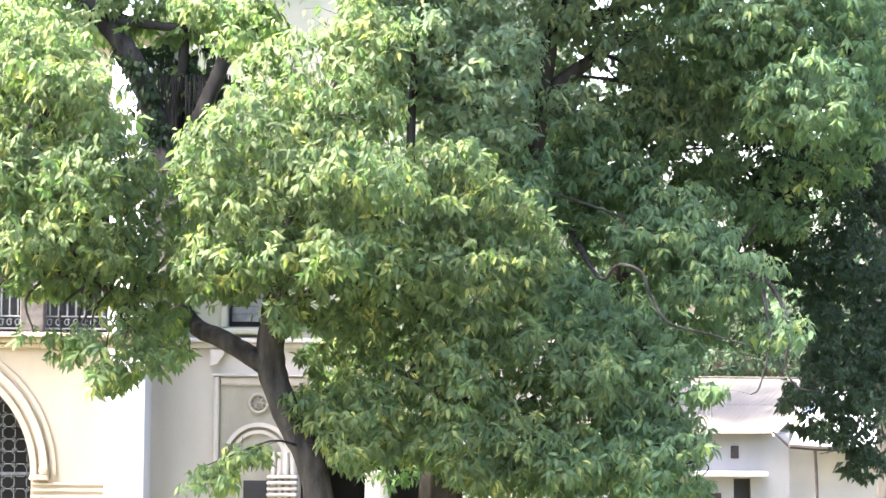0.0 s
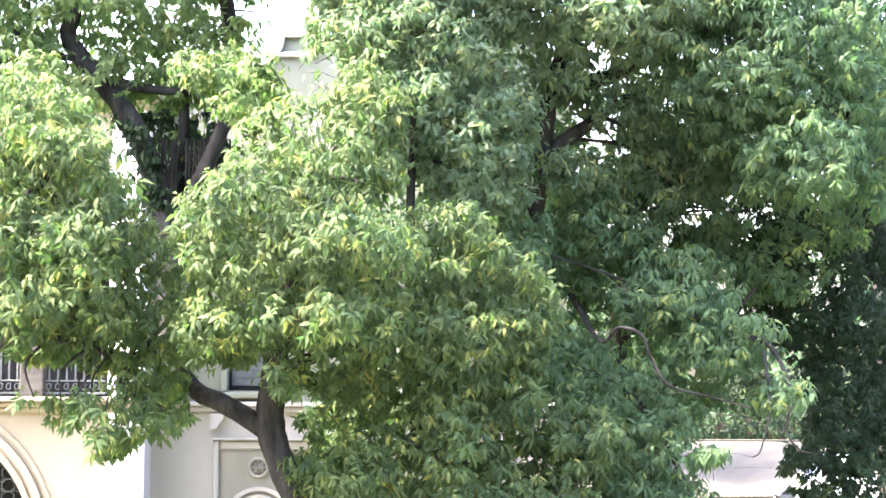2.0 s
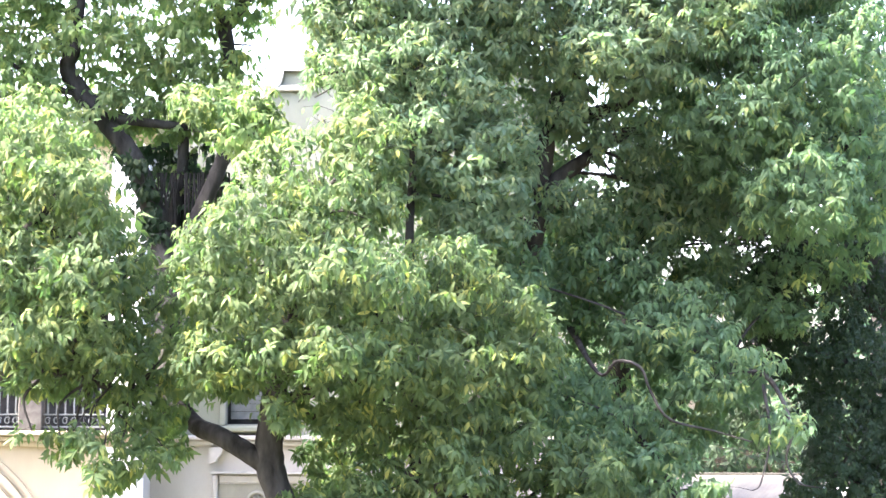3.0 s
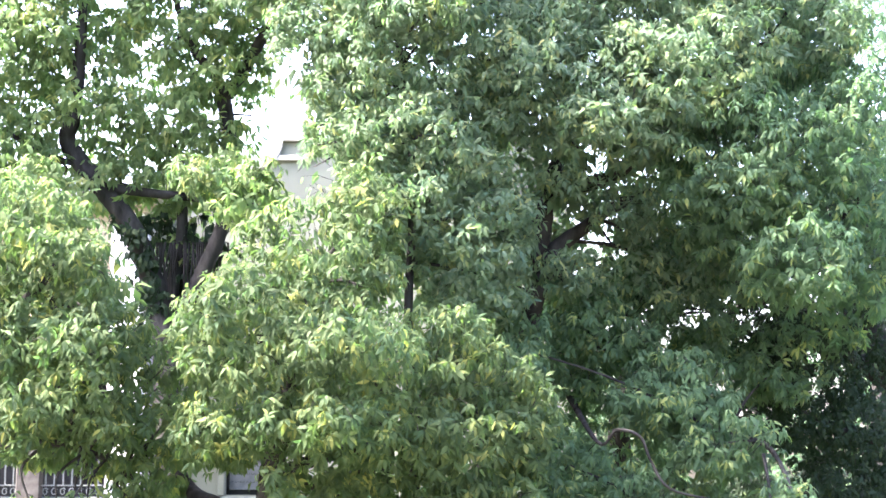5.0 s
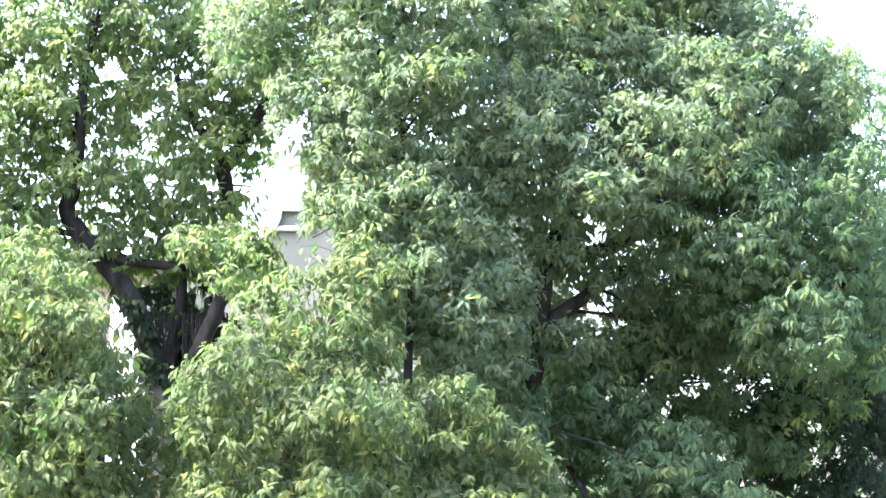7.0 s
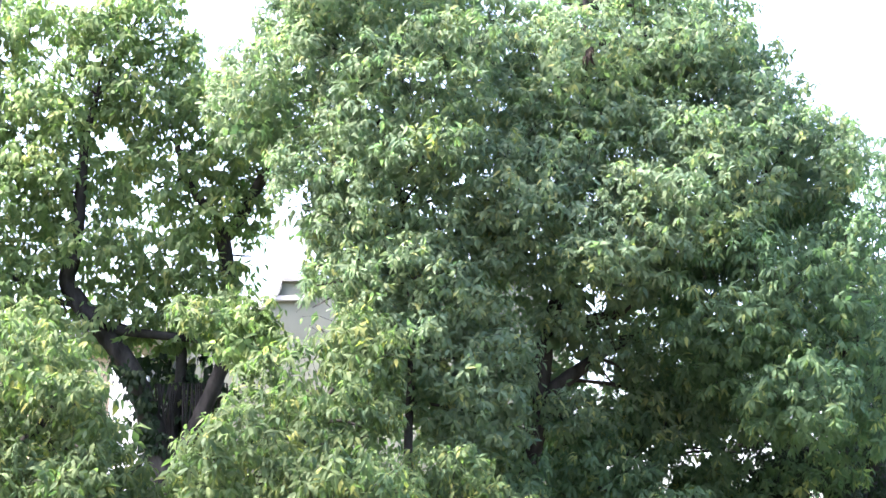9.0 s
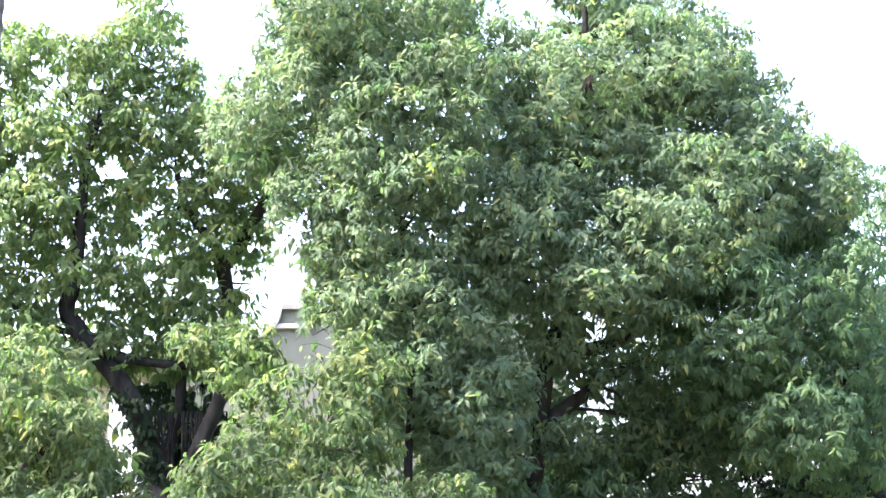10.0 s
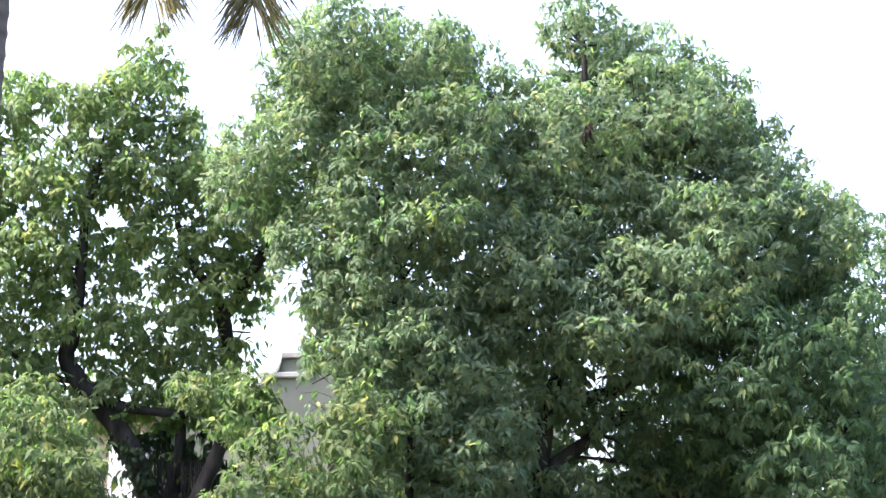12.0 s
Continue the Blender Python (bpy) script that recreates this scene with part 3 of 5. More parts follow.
for a, b in spans:
    for z, h in ((0.04, 0.028), (0.215, 0.022), (0.93, 0.035)):
        rail_part("rail", block(bmesh.new(), a, b, YF - 0.135, YF - 0.105, CORN + z, CORN + z + h, 0.004))
    n = max(2, round((b - a) / 0.125))
    for i in range(n):
        x = a + (i + 0.5) * (b - a) / n
        rail_part("baluster", block(bmesh.new(), x - 0.011, x + 0.011, YF - 0.131, YF - 0.109, CORN + 0.237, CORN + 0.93))
        bm = bmesh.new()
        sw = [(x + 0.045 * (1 - 0.55 * k / 9) * math.cos(k * 0.75 + 0.6), YF - 0.12, CORN + 0.14 + 0.055 * (1 - 0.5 * k / 9) * math.sin(k * 0.75 + 0.6), 0.009) for k in range(10)]
        tube(bm, sw, 5, 1)
        rail_part("scroll", bm)

# set-back wing: parapet with curved shoulders, wall with a great arch, a blind arch and a rosette
WX0, WX1 = PIL1 - 0.02, 1.882
MX, MS = -1.158, 2.584
MR = 0.933
WTOP = 9.081
FLOOR2 = 4.516
house_part("wall", arched_wall(bmesh.new(), WX0, WX1, 0.0, FLOOR2, MX, MS, MR, YB, YB + 0.45), OFFWHITE, "off-white limewashed ground-floor wall")
WNX0, WNX1 = -3.165, -2.582
wz0, wz1 = 4.733, 4.733 + 1.9
DX0, DX1, dz1 = -1.433, -0.7, FLOOR2 + 2.3      # open gallery door beside the window
for x0, x1, z0, z1 in ((WX0, WNX0, FLOOR2, WTOP), (WNX1, DX0, FLOOR2, WTOP), (DX1, WX1, FLOOR2, WTOP), (WNX0, WNX1, FLOOR2, wz0), (WNX0, WNX1, wz1, WTOP), (DX0, DX1, dz1, WTOP)):
    house_part("wall", block(bmesh.new(), x0, x1, YB, YB + 0.45, z0 + 0.001, z1), SHADEWASH, "white limewashed upper wall, shade put into its grey")
house_part("room", block(bmesh.new(), WX0, WX1, YB + 2.4, YB + 2.6, 0.0, WTOP), ROOM_SHADE)
house_part("end_wall", block(bmesh.new(), WX1 - 0.4, WX1 - 0.01, YB + 0.451, YB + 5, 0.0, WTOP), SHADEWASH)
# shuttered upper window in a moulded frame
win = house_part("window", block(bmesh.new(), WNX0 + 0.002, WNX1 - 0.002, YB + 0.20, YB + 0.24, wz0 + 0.002, wz1 - 0.002), ROOM_SHADE, "upper window with closed grey slatted shutters")
for x0, x1, z0, z1 in ((WNX0 - 0.10, WNX0, wz0 - 0.02, wz1 + 0.1), (WNX1, WNX1 + 0.10, wz0 - 0.02, wz1 + 0.1), (WNX0, WNX1, wz1, wz1 + 0.1)):
    house_part("frame", block(bmesh.new(), x0, x1, YB - 0.07, YB - 0.002, z0, z1, 0.015), SHADEWASH, parent=win)
house_part("sill", block(bmesh.new(), WNX0 - 0.16, WNX1 + 0.16, YB - 0.16, YB - 0.003, wz0 - 0.12, wz0 - 0.03, 0.02), SHADEWASH, parent=win)
for k in range(16):
    z = wz0 + 0.08 + k * 0.115
    house_part("slat", block(bmesh.new(), WNX0 + 0.05, WNX1 - 0.05, YB + 0.165, YB + 0.195, z, z + 0.108), IRON, parent=win)
# floor ledge, dripstone, panel frame
house_part("ledge", block(bmesh.new(), WX0 + 0.3, WX1, YB - 0.16, YB - 0.001, FLOOR2 - 0.02, FLOOR2 + 0.05, 0.015), OFFWHITE)
house_part("ledge", block(bmesh.new(), WX0 + 0.5, WX1, YB - 0.09, YB - 0.001, FLOOR2 - 0.10, FLOOR2 - 0.021, 0.015), OFFWHITE)
PX0, PZ = -3.315, 4.008
house_part("dripstone", block(bmesh.new(), PX0 - 0.06, WX1, YB - 0.11, YB - 0.001, PZ, PZ + 0.035, 0.006), STONE)
house_part("panel_frame", block(bmesh.new(), PX0 - 0.035, PX0 + 0.045, YB - 0.09, YB - 0.001, 0.3, PZ - 0.001, 0.02), OFFWHITE)
house_part("panel_frame", block(bmesh.new(), PX0 + 0.046, WX1, YB - 0.045, YB - 0.001, PZ - 0.14, PZ - 0.002, 0.03), OFFWHITE)
# thin slab coloured darker for stains and for the shade under the trees
house_part("panel", block(bmesh.new(), PX0 + 0.047, -2.105, YB - 0.006, YB - 0.0015, 0.3, PZ - 0.142), PANEL, "stained grey-white plaster panel, tree shade put into its colour")
bm = prism(bmesh.new(), [(PX0 - 0.08, PZ + 0.385), (PX0 + 0.12, PZ + 0.385), (PX0 + 0.11, PZ + 0.30), (PX0 + 0.06, PZ + 0.25), (PX0 + 0.02, PZ + 0.17), (PX0 - 0.08, PZ + 0.15)], YB - 0.13, YB - 0.002)
house_part("bracket", bm, OFFWHITE, "plaster bracket under the ledge")
BX, BS, BR = -2.682, 2.817, 0.483
for r0, r1, out in ((BR - 0.03, BR + 0.03, 0.06), (BR - 0.13, BR - 0.08, 0.045)):
    house_part("blind_arch", ring(bmesh.new(), BX, BS, r0, r1, YB - out, YB - 0.001, 24, BS - 0.15), OFFWHITE)
for r0, r1, out in ((MR + 0.02, MR + 0.08, 0.05), (MR + 0.18, MR + 0.29, 0.09)):
    house_part("great_arch", ring(bmesh.new(), MX, MS, r0, r1, YB - out, YB - 0.001, 28), OFFWHITE)
# rosette: a rim, petals and a bud
RX, RZ = -2.69, 3.609
ros = hub("wall_rosette", (RX, YB, RZ), "round plaster rosette with a dark flower in its hollow", "rosette")
# raised dark disc painted as the shade of a hollow
bm = bmesh.new()
bmesh.ops.create_cone(bm, cap_ends=True, segments=24, radius1=0.135, radius2=0.135, depth=0.012, matrix=Matrix.Translation((RX, YB - 0.008, RZ)) @ Matrix.Rotation(math.pi / 2, 4, 'X'))
part("hollow", here(bm, ros), DIMPLASTER, ros)
bm = bmesh.new()
tube(bm, [(RX + 0.135 * math.cos(w * math.pi / 12), YB - 0.03, RZ + 0.135 * math.sin(w * math.pi / 12), 0.028) for w in range(25)], 8, 1)
part("rim", here(bm, ros), PANEL, ros, smooth=True)
for k in range(8):
    w = k * math.pi / 4
    bm = bmesh.new()
    bmesh.ops.create_uvsphere(bm, u_segments=8, v_segments=6, radius=0.05)
    bmesh.ops.scale(bm, verts=bm.verts, vec=(1.0, 0.4, 0.62))
    bmesh.ops.rotate(bm, verts=bm.verts, matrix=Matrix.Rotation(-w, 3, 'Y'))
    bmesh.ops.translate(bm, verts=bm.verts, vec=(RX + 0.065 * math.cos(w), YB - 0.025, RZ + 0.065 * math.sin(w)))
    part("petal", here(bm, ros), PETAL, ros, smooth=True)
bm = bmesh.new()
bmesh.ops.create_uvsphere(bm, u_segments=10, v_segments=8, radius=0.034)
bmesh.ops.translate(bm, verts=bm.verts, vec=(RX, YB - 0.045, RZ))
part("bud", here(bm, ros), PETAL, ros, smooth=True)
# clustered colonnettes between the arches, with their cap and plinth mouldings
for k in range(4):
    x = -2.457 + k * 0.095
    bm = bmesh.new()
    tube(bm, [(x, YB - 0.07, 0.2, 0.04), (x, YB - 0.07, 2.584, 0.04), (x, YB - 0.07, 2.901, 0.038)], 10, 2)
    house_part("colonnette", bm, OFFWHITE, smooth=True)
for v in range(4):
    z = 2.567 - 0.085 * v
    house_part("moulding", block(bmesh.new(), -2.549, -2.099, YB - 0.15 - 0.02 * (v % 2), YB - 0.001, z - 0.05, z, 0.012), OFFWHITE)
# flat near-black sheet painted as the shade of a recess
house_part("recess_shade", block(bmesh.new(), -2.899, -2.549, YB - 0.012, YB - 0.002, 0.3, 2.484), ROOM_SHADE, "near-black sheet standing in for a shaded recess below the blind arch")
house_part("column", tube(bmesh.new(), [(-0.933, YB - 0.3, 0, 0.2), (-0.933, YB - 0.3, 1.6, 0.19), (-0.933, YB - 0.3, 2.584, 0.17)], 18, 4), OFFWHITE, "round white column", True)
house_part("capital", block(bmesh.new(), -1.116, -0.666, YB - 0.52, YB - 0.08, 2.584, 2.651, 0.02), OFFWHITE)
# parapet
pa, pb = -2.865, -2.39
z0, z1 = 9.564, 10.014
curve = [(pa + (pb - pa) * math.sin(k * math.pi / 16), z0 + (z1 - z0) * (1 - math.cos(k * math.pi / 16))) for k in range(9)]
far = 1.383
mirror = [(pb + far - x, z) for x, z in reversed(curve)]
house_part("parapet", prism(bmesh.new(), [(WX0, WTOP + 0.001), (WX0, z0)] + curve + mirror + [(WX1, z0), (WX1, WTOP + 0.001)], YB + 0.02, YB + 0.40), SHADEWASH, "grey-white parapet with curved shoulders")
top = [(WX0, z0)] + curve + [(pb + 0.40, z1), (pb + 0.41, z1 - 0.07), (far - 0.41, z1 - 0.07), (far - 0.40, z1)] + mirror + [(WX1, z0)]
house_part("coping", prism(bmesh.new(), [(x, z + 0.002) for x, z in top] + [(x, z + 0.075) for x, z in reversed(top)], YB - 0.06, YB + 0.46), STONE, "weathered grey coping")
house_part("string_course", block(bmesh.new(), pa + 0.1, pb + 0.46, YB - 0.05, YB + 0.018, 9.764 - 0.05, 9.764 + 0.03, 0.01), STONE)
house_part("roof_slab", block(bmesh.new(), WX0, WX1, YB + 0.41, YB + 6, WTOP - 0.25, WTOP - 0.05), STONE)

# ---------------------------------------------------------------- low outbuilding with sheet roofs
shed = hub("outbuilding", (7.0, 41.0, 0.0), "low white outbuilding with a sheet roof and a side wing", "outbuilding")


def shed_part(name, bm, mat, label="", parent=None, smooth=False):
    return part(name, here(bm, shed), mat, parent or shed, label, smooth)


YS = 40.0
SX0, SX1, EAVE = 2.768, 7.496, 2.849
OX0, OX1, OZ = 6.296, 6.663, 1.881
for x0, x1, z0, z1 in ((SX0, OX0, 0, EAVE), (OX1, SX1, 0, EAVE), (OX0, OX1, 0, 0.8), (OX0, OX1, OZ, EAVE)):
    shed_part("wall", block(bmesh.new(), x0, x1, YS, YS + 0.25, z0, z1), SHEDWASH, "white limewashed outbuilding wall")
shed_part("window", block(bmesh.new(), OX0 + 0.002, OX1 - 0.002, YS + 0.12, YS + 0.16, 0.8, OZ - 0.002), ROOM_SHADE, "narrow dark window")
shed_part("wall", block(bmesh.new(), SX1 - 0.25, SX1 - 0.003, YS + 0.251, YS + 5.5, 0, EAVE), SHEDWASH)
shed_part("wall", block(bmesh.new(), SX0, SX1, YS + 5.3, YS + 5.5, 0, EAVE), SHEDWASH)


def sheet_roof(front, back, mat, name, label, ribs):
    """Corrugated sheets from the eave line to the ridge line, in overlapping runs."""
    (a, b), (c, d) = [[Vector(p) for p in line] for line in (front, back)]
    for k in range(2):
        bm = bmesh.new()
        t0, t1 = k * 0.5, k * 0.5 + 0.52
        rows = []
        for i in range(ribs * 4 + 1):
            f = i / (ribs * 4)
            p, q = a.lerp(b, f), c.lerp(d, f)
            w = 0.002 * math.cos(i * math.pi / 2)
            n = Vector((0, -0.35, 0.94)) * (w + 0.005 * k)
            rows.append([bm.verts.new(p.lerp(q, t) + n + Vector((0, 0, h))) for t, h in ((t0, 0), (t1, 0), (t1, -0.012), (t0, -0.012))])
        for r, s in zip(rows, rows[1:]):
            for m in range(4):
                bm.faces.new((r[m], r[(m + 1) % 4], s[(m + 1) % 4], s[m]))
        bmesh.ops.recalc_face_normals(bm, faces=bm.faces)
        shed_part(name, bm, mat, label)


sheet_roof(((2.437, 39.6, 2.824), (7.082, 39.6, 2.872)), ((3.371, 43, 4.04), (9.138, 43, 4.04)), SHEET, "roof_sheet", "cream corrugated roof sheet in a darkened tone", 44)
shed_part("ridge_board", tube(bmesh.new(), [(*(3.371, 43, 4.05), 0.03), (*(6.794, 43, 4.055), 0.03), (*(9.138, 43, 4.05), 0.03)], 8, 4), SHEET, "rounded ridge capping")
shed_part("verge_board", tube(bmesh.new(), [(*(7.073, 39.55, 2.837), 0.035), (*(8.088, 41.4, 3.468), 0.035), (*(9.138, 43, 4.015), 0.035)], 4, 2), PALESHEET)
shed_part("brace", tube(bmesh.new(), [(*(7.064, 39.5, 2.911), 0.028), (*(7.427, 39.5, 2.573), 0.028)], 5, 1), RUST, "dark iron brace")
WNG = 2.557
WZ = YS - 0.1
shed_part("wall", block(bmesh.new(), SX1 + 0.002, 12.2, WZ + 1.25, WZ + 1.5, 0, WNG + 0.3), PALEWASH, "white side wing wall")
sheet_roof(((7.365, 39.3, 2.592), (11.986, 39.3, 2.52)), ((8.433, 42.5, 3.74), (13.223, 42.5, 3.662)), PALESHEET, "roof_sheet", "pale corrugated roof sheet", 44)
shed_part("gutter", tube(bmesh.new(), [(*(7.346, 39.2, 2.62), 0.055), (*(8.475, 39.2, 2.56), 0.06), (*(11.956, 39.2, 2.512), 0.06)], 8, 3), RUST, "dark rusted gutter along the eave")
shed_part("downpipe", tube(bmesh.new(), [(*(7.907, 39.3, 2.556), 0.035), (*(7.943, 39.3, 1.954), 0.032), (7.979, 39.3, 0.0, 0.034)], 7, 2), RUST, "dark iron downpipe")
shed_part("sunshade", block(bmesh.new(), 3.48, 6.97, YS - 0.45, YS - 0.001, 1.942, 2.052, 0.01), SHEDWASH, "thin white concrete sunshade")
vent = shed_part("vent", block(bmesh.new(), 6.235, 6.406, YS - 0.03, YS - 0.002, 2.322, 2.591, 0.006), RUST, "small dark wall vent")
shed_part("door_panel", block(bmesh.new(), 5.659, 6.026, YS - 0.03, YS - 0.002, 0.1, 1.575), RUST, "dark door below the sunshade")


# ---------------------------------------------------------------- trees
MAIN_TRUNK = [(-0.959, 18.0, -0.1, 0.24), (-1.025, 18.0, 1.2, 0.18), (-1.207, 18, 2.953, 0.145), (-1.483, 18, 3.587, 0.135), (-1.659, 18, 4.083, 0.14), (-1.654, 18, 4.551, 0.13), (-1.557, 17.9, 5.151, 0.1), (-1.384, 17.8, 5.908, 0.07), (-1.166, 17.8, 6.725, 0.04)]
MAIN_LEFT_LIMB = [(-1.637, 18.0, 4.044, 0.100), (-1.896, 18.0, 4.220, 0.100), (-2.196, 18.2, 4.379, 0.095), (-2.500, 18.6, 4.524, 0.090), (-2.920, 19.4, 5.050, 0.110), (-2.984, 20.0, 5.689, 0.140), (-3.055, 20.3, 6.212, 0.160), (-3.230, 20.5, 6.868, 0.140), (-3.518, 20.5, 7.575, 0.120), (-3.937, 20.5, 8.095, 0.110), (-4.241, 20.5, 8.521, 0.100), (-4.157, 20.4, 8.860, 0.085), (-4.103, 20.3, 9.495, 0.070), (-4.049, 20.2, 10.132, 0.050), (-3.939, 20.2, 10.669, 0.030)]
MAIN_FORK_LIMB = [(-3.016, 20.3, 6.118, 0.130), (-2.842, 20.4, 6.601, 0.100), (-2.653, 20.5, 7.092, 0.090), (-2.497, 20.6, 7.527, 0.085), (-2.416, 20.7, 8.003, 0.085), (-2.446, 20.8, 8.620, 0.085), (-2.536, 20.8, 9.143, 0.085), (-2.627, 20.7, 9.367, 0.060), (-2.903, 20.6, 9.711, 0.045), (-3.066, 20.5, 10.223, 0.030)]
MAIN_UPPER_LIMB = [(-2.528, 20.8, 9.089, 0.080), (-2.288, 20.7, 9.401, 0.075), (-1.975, 20.6, 9.981, 0.060), (-1.830, 20.5, 10.426, 0.040)]
MAIN_CROSS_LIMB = [(-3.806, 20.5, 7.997, 0.060), (-3.453, 20.5, 7.951, 0.055), (-2.890, 20.6, 7.905, 0.045), (-2.440, 20.6, 7.853, 0.030), (-1.993, 20.6, 7.983, 0.012)]
# limb added to darken the shaded gap inside the fork
MAIN_FILL_LIMB = [(-3.073, 20.5, 6.234, 0.120), (-3.081, 20.8, 6.781, 0.090), (-2.993, 20.9, 7.316, 0.070), (-2.983, 20.9, 7.909, 0.060), (-3.023, 20.9, 8.441, 0.040)]
MAIN_OUTER_LIMB = [(-3.886, 20.5, 8.206, 0.04), (-4.523, 20.4, 8.373, 0.028), (-5.06, 20.3, 8.724, 0.02)]
MAIN_INNER_LIMB = [(-1.637, 18, 4.661, 0.07), (-1.009, 17.9, 4.877, 0.06), (-0.132, 17.9, 4.987, 0.045), (0.632, 17.8, 4.981, 0.025)]
MAIN_LOW_TWIG = [(-1.392, 17.9, 3.342, 0.014), (-1.585, 17.6, 3.396, 0.009), (-1.812, 17.2, 3.326, 0.008), (-2.259, 17, 3.141, 0.005)]
MAIN_RIGHT_LIMB = [(-1.636, 18.05, 4.663, 0.05), (-1.105, 18.6, 4.513, 0.04), (-0.251, 18.6, 3.943, 0.035), (0.657, 18.5, 3.66, 0.025)]
MAIN_LIMBS = [MAIN_TRUNK, MAIN_LEFT_LIMB, MAIN_FORK_LIMB, MAIN_UPPER_LIMB, MAIN_CROSS_LIMB, MAIN_FILL_LIMB, MAIN_OUTER_LIMB, MAIN_INNER_LIMB, MAIN_LOW_TWIG, MAIN_RIGHT_LIMB]
MAIN_CROWN = [
    (-1.214, 17.7, 6.71, 0.813, 0.8, 0.542), (-1.917, 17.2, 5.949, 0.606, 0.7, 0.579), (-2.049, 17.2, 5.106, 0.448, 0.6, 0.395), (-1.062, 17, 5.562, 0.833, 0.8, 0.729),
    (-0.184, 17.7, 5.518, 0.813, 0.8, 0.705), (0.66, 17.8, 5.09, 0.518, 0.6, 0.518), (-1.47, 17.2, 4.632, 0.263, 0.35, 0.237), (-0.785, 17.8, 4.681, 0.627, 0.5, 0.327),
    (-0.076, 17.8, 4, 0.436, 0.5, 0.327), (0.535, 18.2, 3.554, 0.78, 0.7, 0.613), (1.197, 18.1, 4, 0.61, 0.6, 0.443),
    (-0.078, 18.2, 3.387, 0.418, 0.4, 0.279), (-0.839, 17.8, 7.216, 0.491, 0.6, 0.436), (0.307, 17.9, 4.439, 0.658, 0.6, 0.411), (-1.801, 17.1, 3.293, 0.262, 0.25, 0.126), (-2.129, 17, 3.073, 0.234, 0.25, 0.135),
]
MAIN_CROWN_LOW = [
    (-2.24, 18.9, 7.84, 0.47, 0.42, 0.28), (-1.91, 18.8, 7.78, 0.32, 0.30, 0.25), (-2.55, 19.0, 7.89, 0.30, 0.30, 0.21), (-1.19, 18.0, 3.74, 0.34, 0.30, 0.25),
    (-1.01, 18.6, 4.17, 0.41, 0.36, 0.29), (-0.54, 17.9, 3.85, 0.45, 0.39, 0.34), (-0.75, 17.8, 3.43, 0.44, 0.39, 0.31), (-0.05, 17.6, 3.64, 0.41, 0.36, 0.33),
    (0.10, 17.5, 4.11, 0.38, 0.34, 0.27), (0.42, 17.8, 3.27, 0.56, 0.49, 0.28), (0.91, 17.9, 3.64, 0.50, 0.44, 0.34), (-0.45, 18.4, 4.39, 0.52, 0.46, 0.29),
]
MAIN_CROWN_FACE = [
    (-1.16, 17.1, 6.18, 0.56, 0.49, 0.43), (-0.75, 17.3, 6.42, 0.35, 0.31, 0.41), (-0.82, 17.2, 5.93, 0.46, 0.40, 0.43), (-1.59, 17.1, 6.39, 0.40, 0.35, 0.37),
    (0.11, 17.6, 5.92, 0.44, 0.39, 0.36), (0.43, 17.6, 5.54, 0.44, 0.39, 0.38), (0.81, 17.7, 5.28, 0.33, 0.30, 0.33), (-0.11, 17.4, 5.10, 0.49, 0.43, 0.43),
    (-0.74, 17.2, 5.19, 0.48, 0.43, 0.43),
]
BACK_CROWN_LOW = [
    (-4.93, 20.8, 11.516, 0.637, 0.8, 0.51), (-3.847, 20.8, 11.548, 0.732, 0.8, 0.446), (-3.35, 20.8, 12.312, 0.191, 0.25, 0.395), (-4.209, 20.7, 10.656, 0.951, 0.9, 0.602),
    (-3.034, 20.9, 10.784, 0.512, 0.6, 0.576), (-4.589, 20.7, 9.642, 0.697, 0.8, 0.634), (-3.482, 20.9, 9.696, 0.768, 0.5, 0.576), (-2.394, 20.9, 10.016, 0.512, 0.6, 0.448),
    (-3.098, 20.9, 8.864, 0.832, 0.4, 0.448), (-4.739, 20.8, 8.65, 0.573, 0.6, 0.51), (-3.82, 21, 8.501, 0.772, 0.4, 0.45),
]
BACK_CROWN_HIGH = [
    (-4.442, 20.9, 8.16, 0.576, 0.5, 0.32), (-2.202, 20.9, 8.928, 0.288, 0.3, 0.288), (-2.984, 21, 8.116, 0.707, 0.4, 0.257), (-5.402, 20.9, 10.592, 0.768, 0.8, 0.96),
    (-2.038, 18.8, 7.569, 0.432, 0.5, 0.288), (-3.341, 20.9, 7.968, 0.512, 0.3, 0.23), (-2.817, 21.2, 7.441, 0.325, 0.3, 0.325), (-3.041, 21.4, 7.473, 0.295, 0.2, 0.262),
    (-3.465, 20.8, 11.866, 0.287, 0.4, 0.242), (-3.274, 20.8, 11.389, 0.478, 0.5, 0.382),
]
BACK_CROWN_MORE = [
    (-3.63, 20.8, 12.33, 0.19, 0.30, 0.14), (-3.27, 20.8, 12.39, 0.21, 0.30, 0.22), (-3.48, 20.8, 12.01, 0.39, 0.34, 0.19),
    # first two clumps: mostly unseen, added to keep sun off the fork limb
    (-4.53, 20.2, 7.84, 0.69, 0.61, 0.38), (-5.30, 20.2, 8.10, 0.63, 0.56, 0.57), (-5.26, 20.4, 8.93, 0.57, 0.51, 0.57),
]
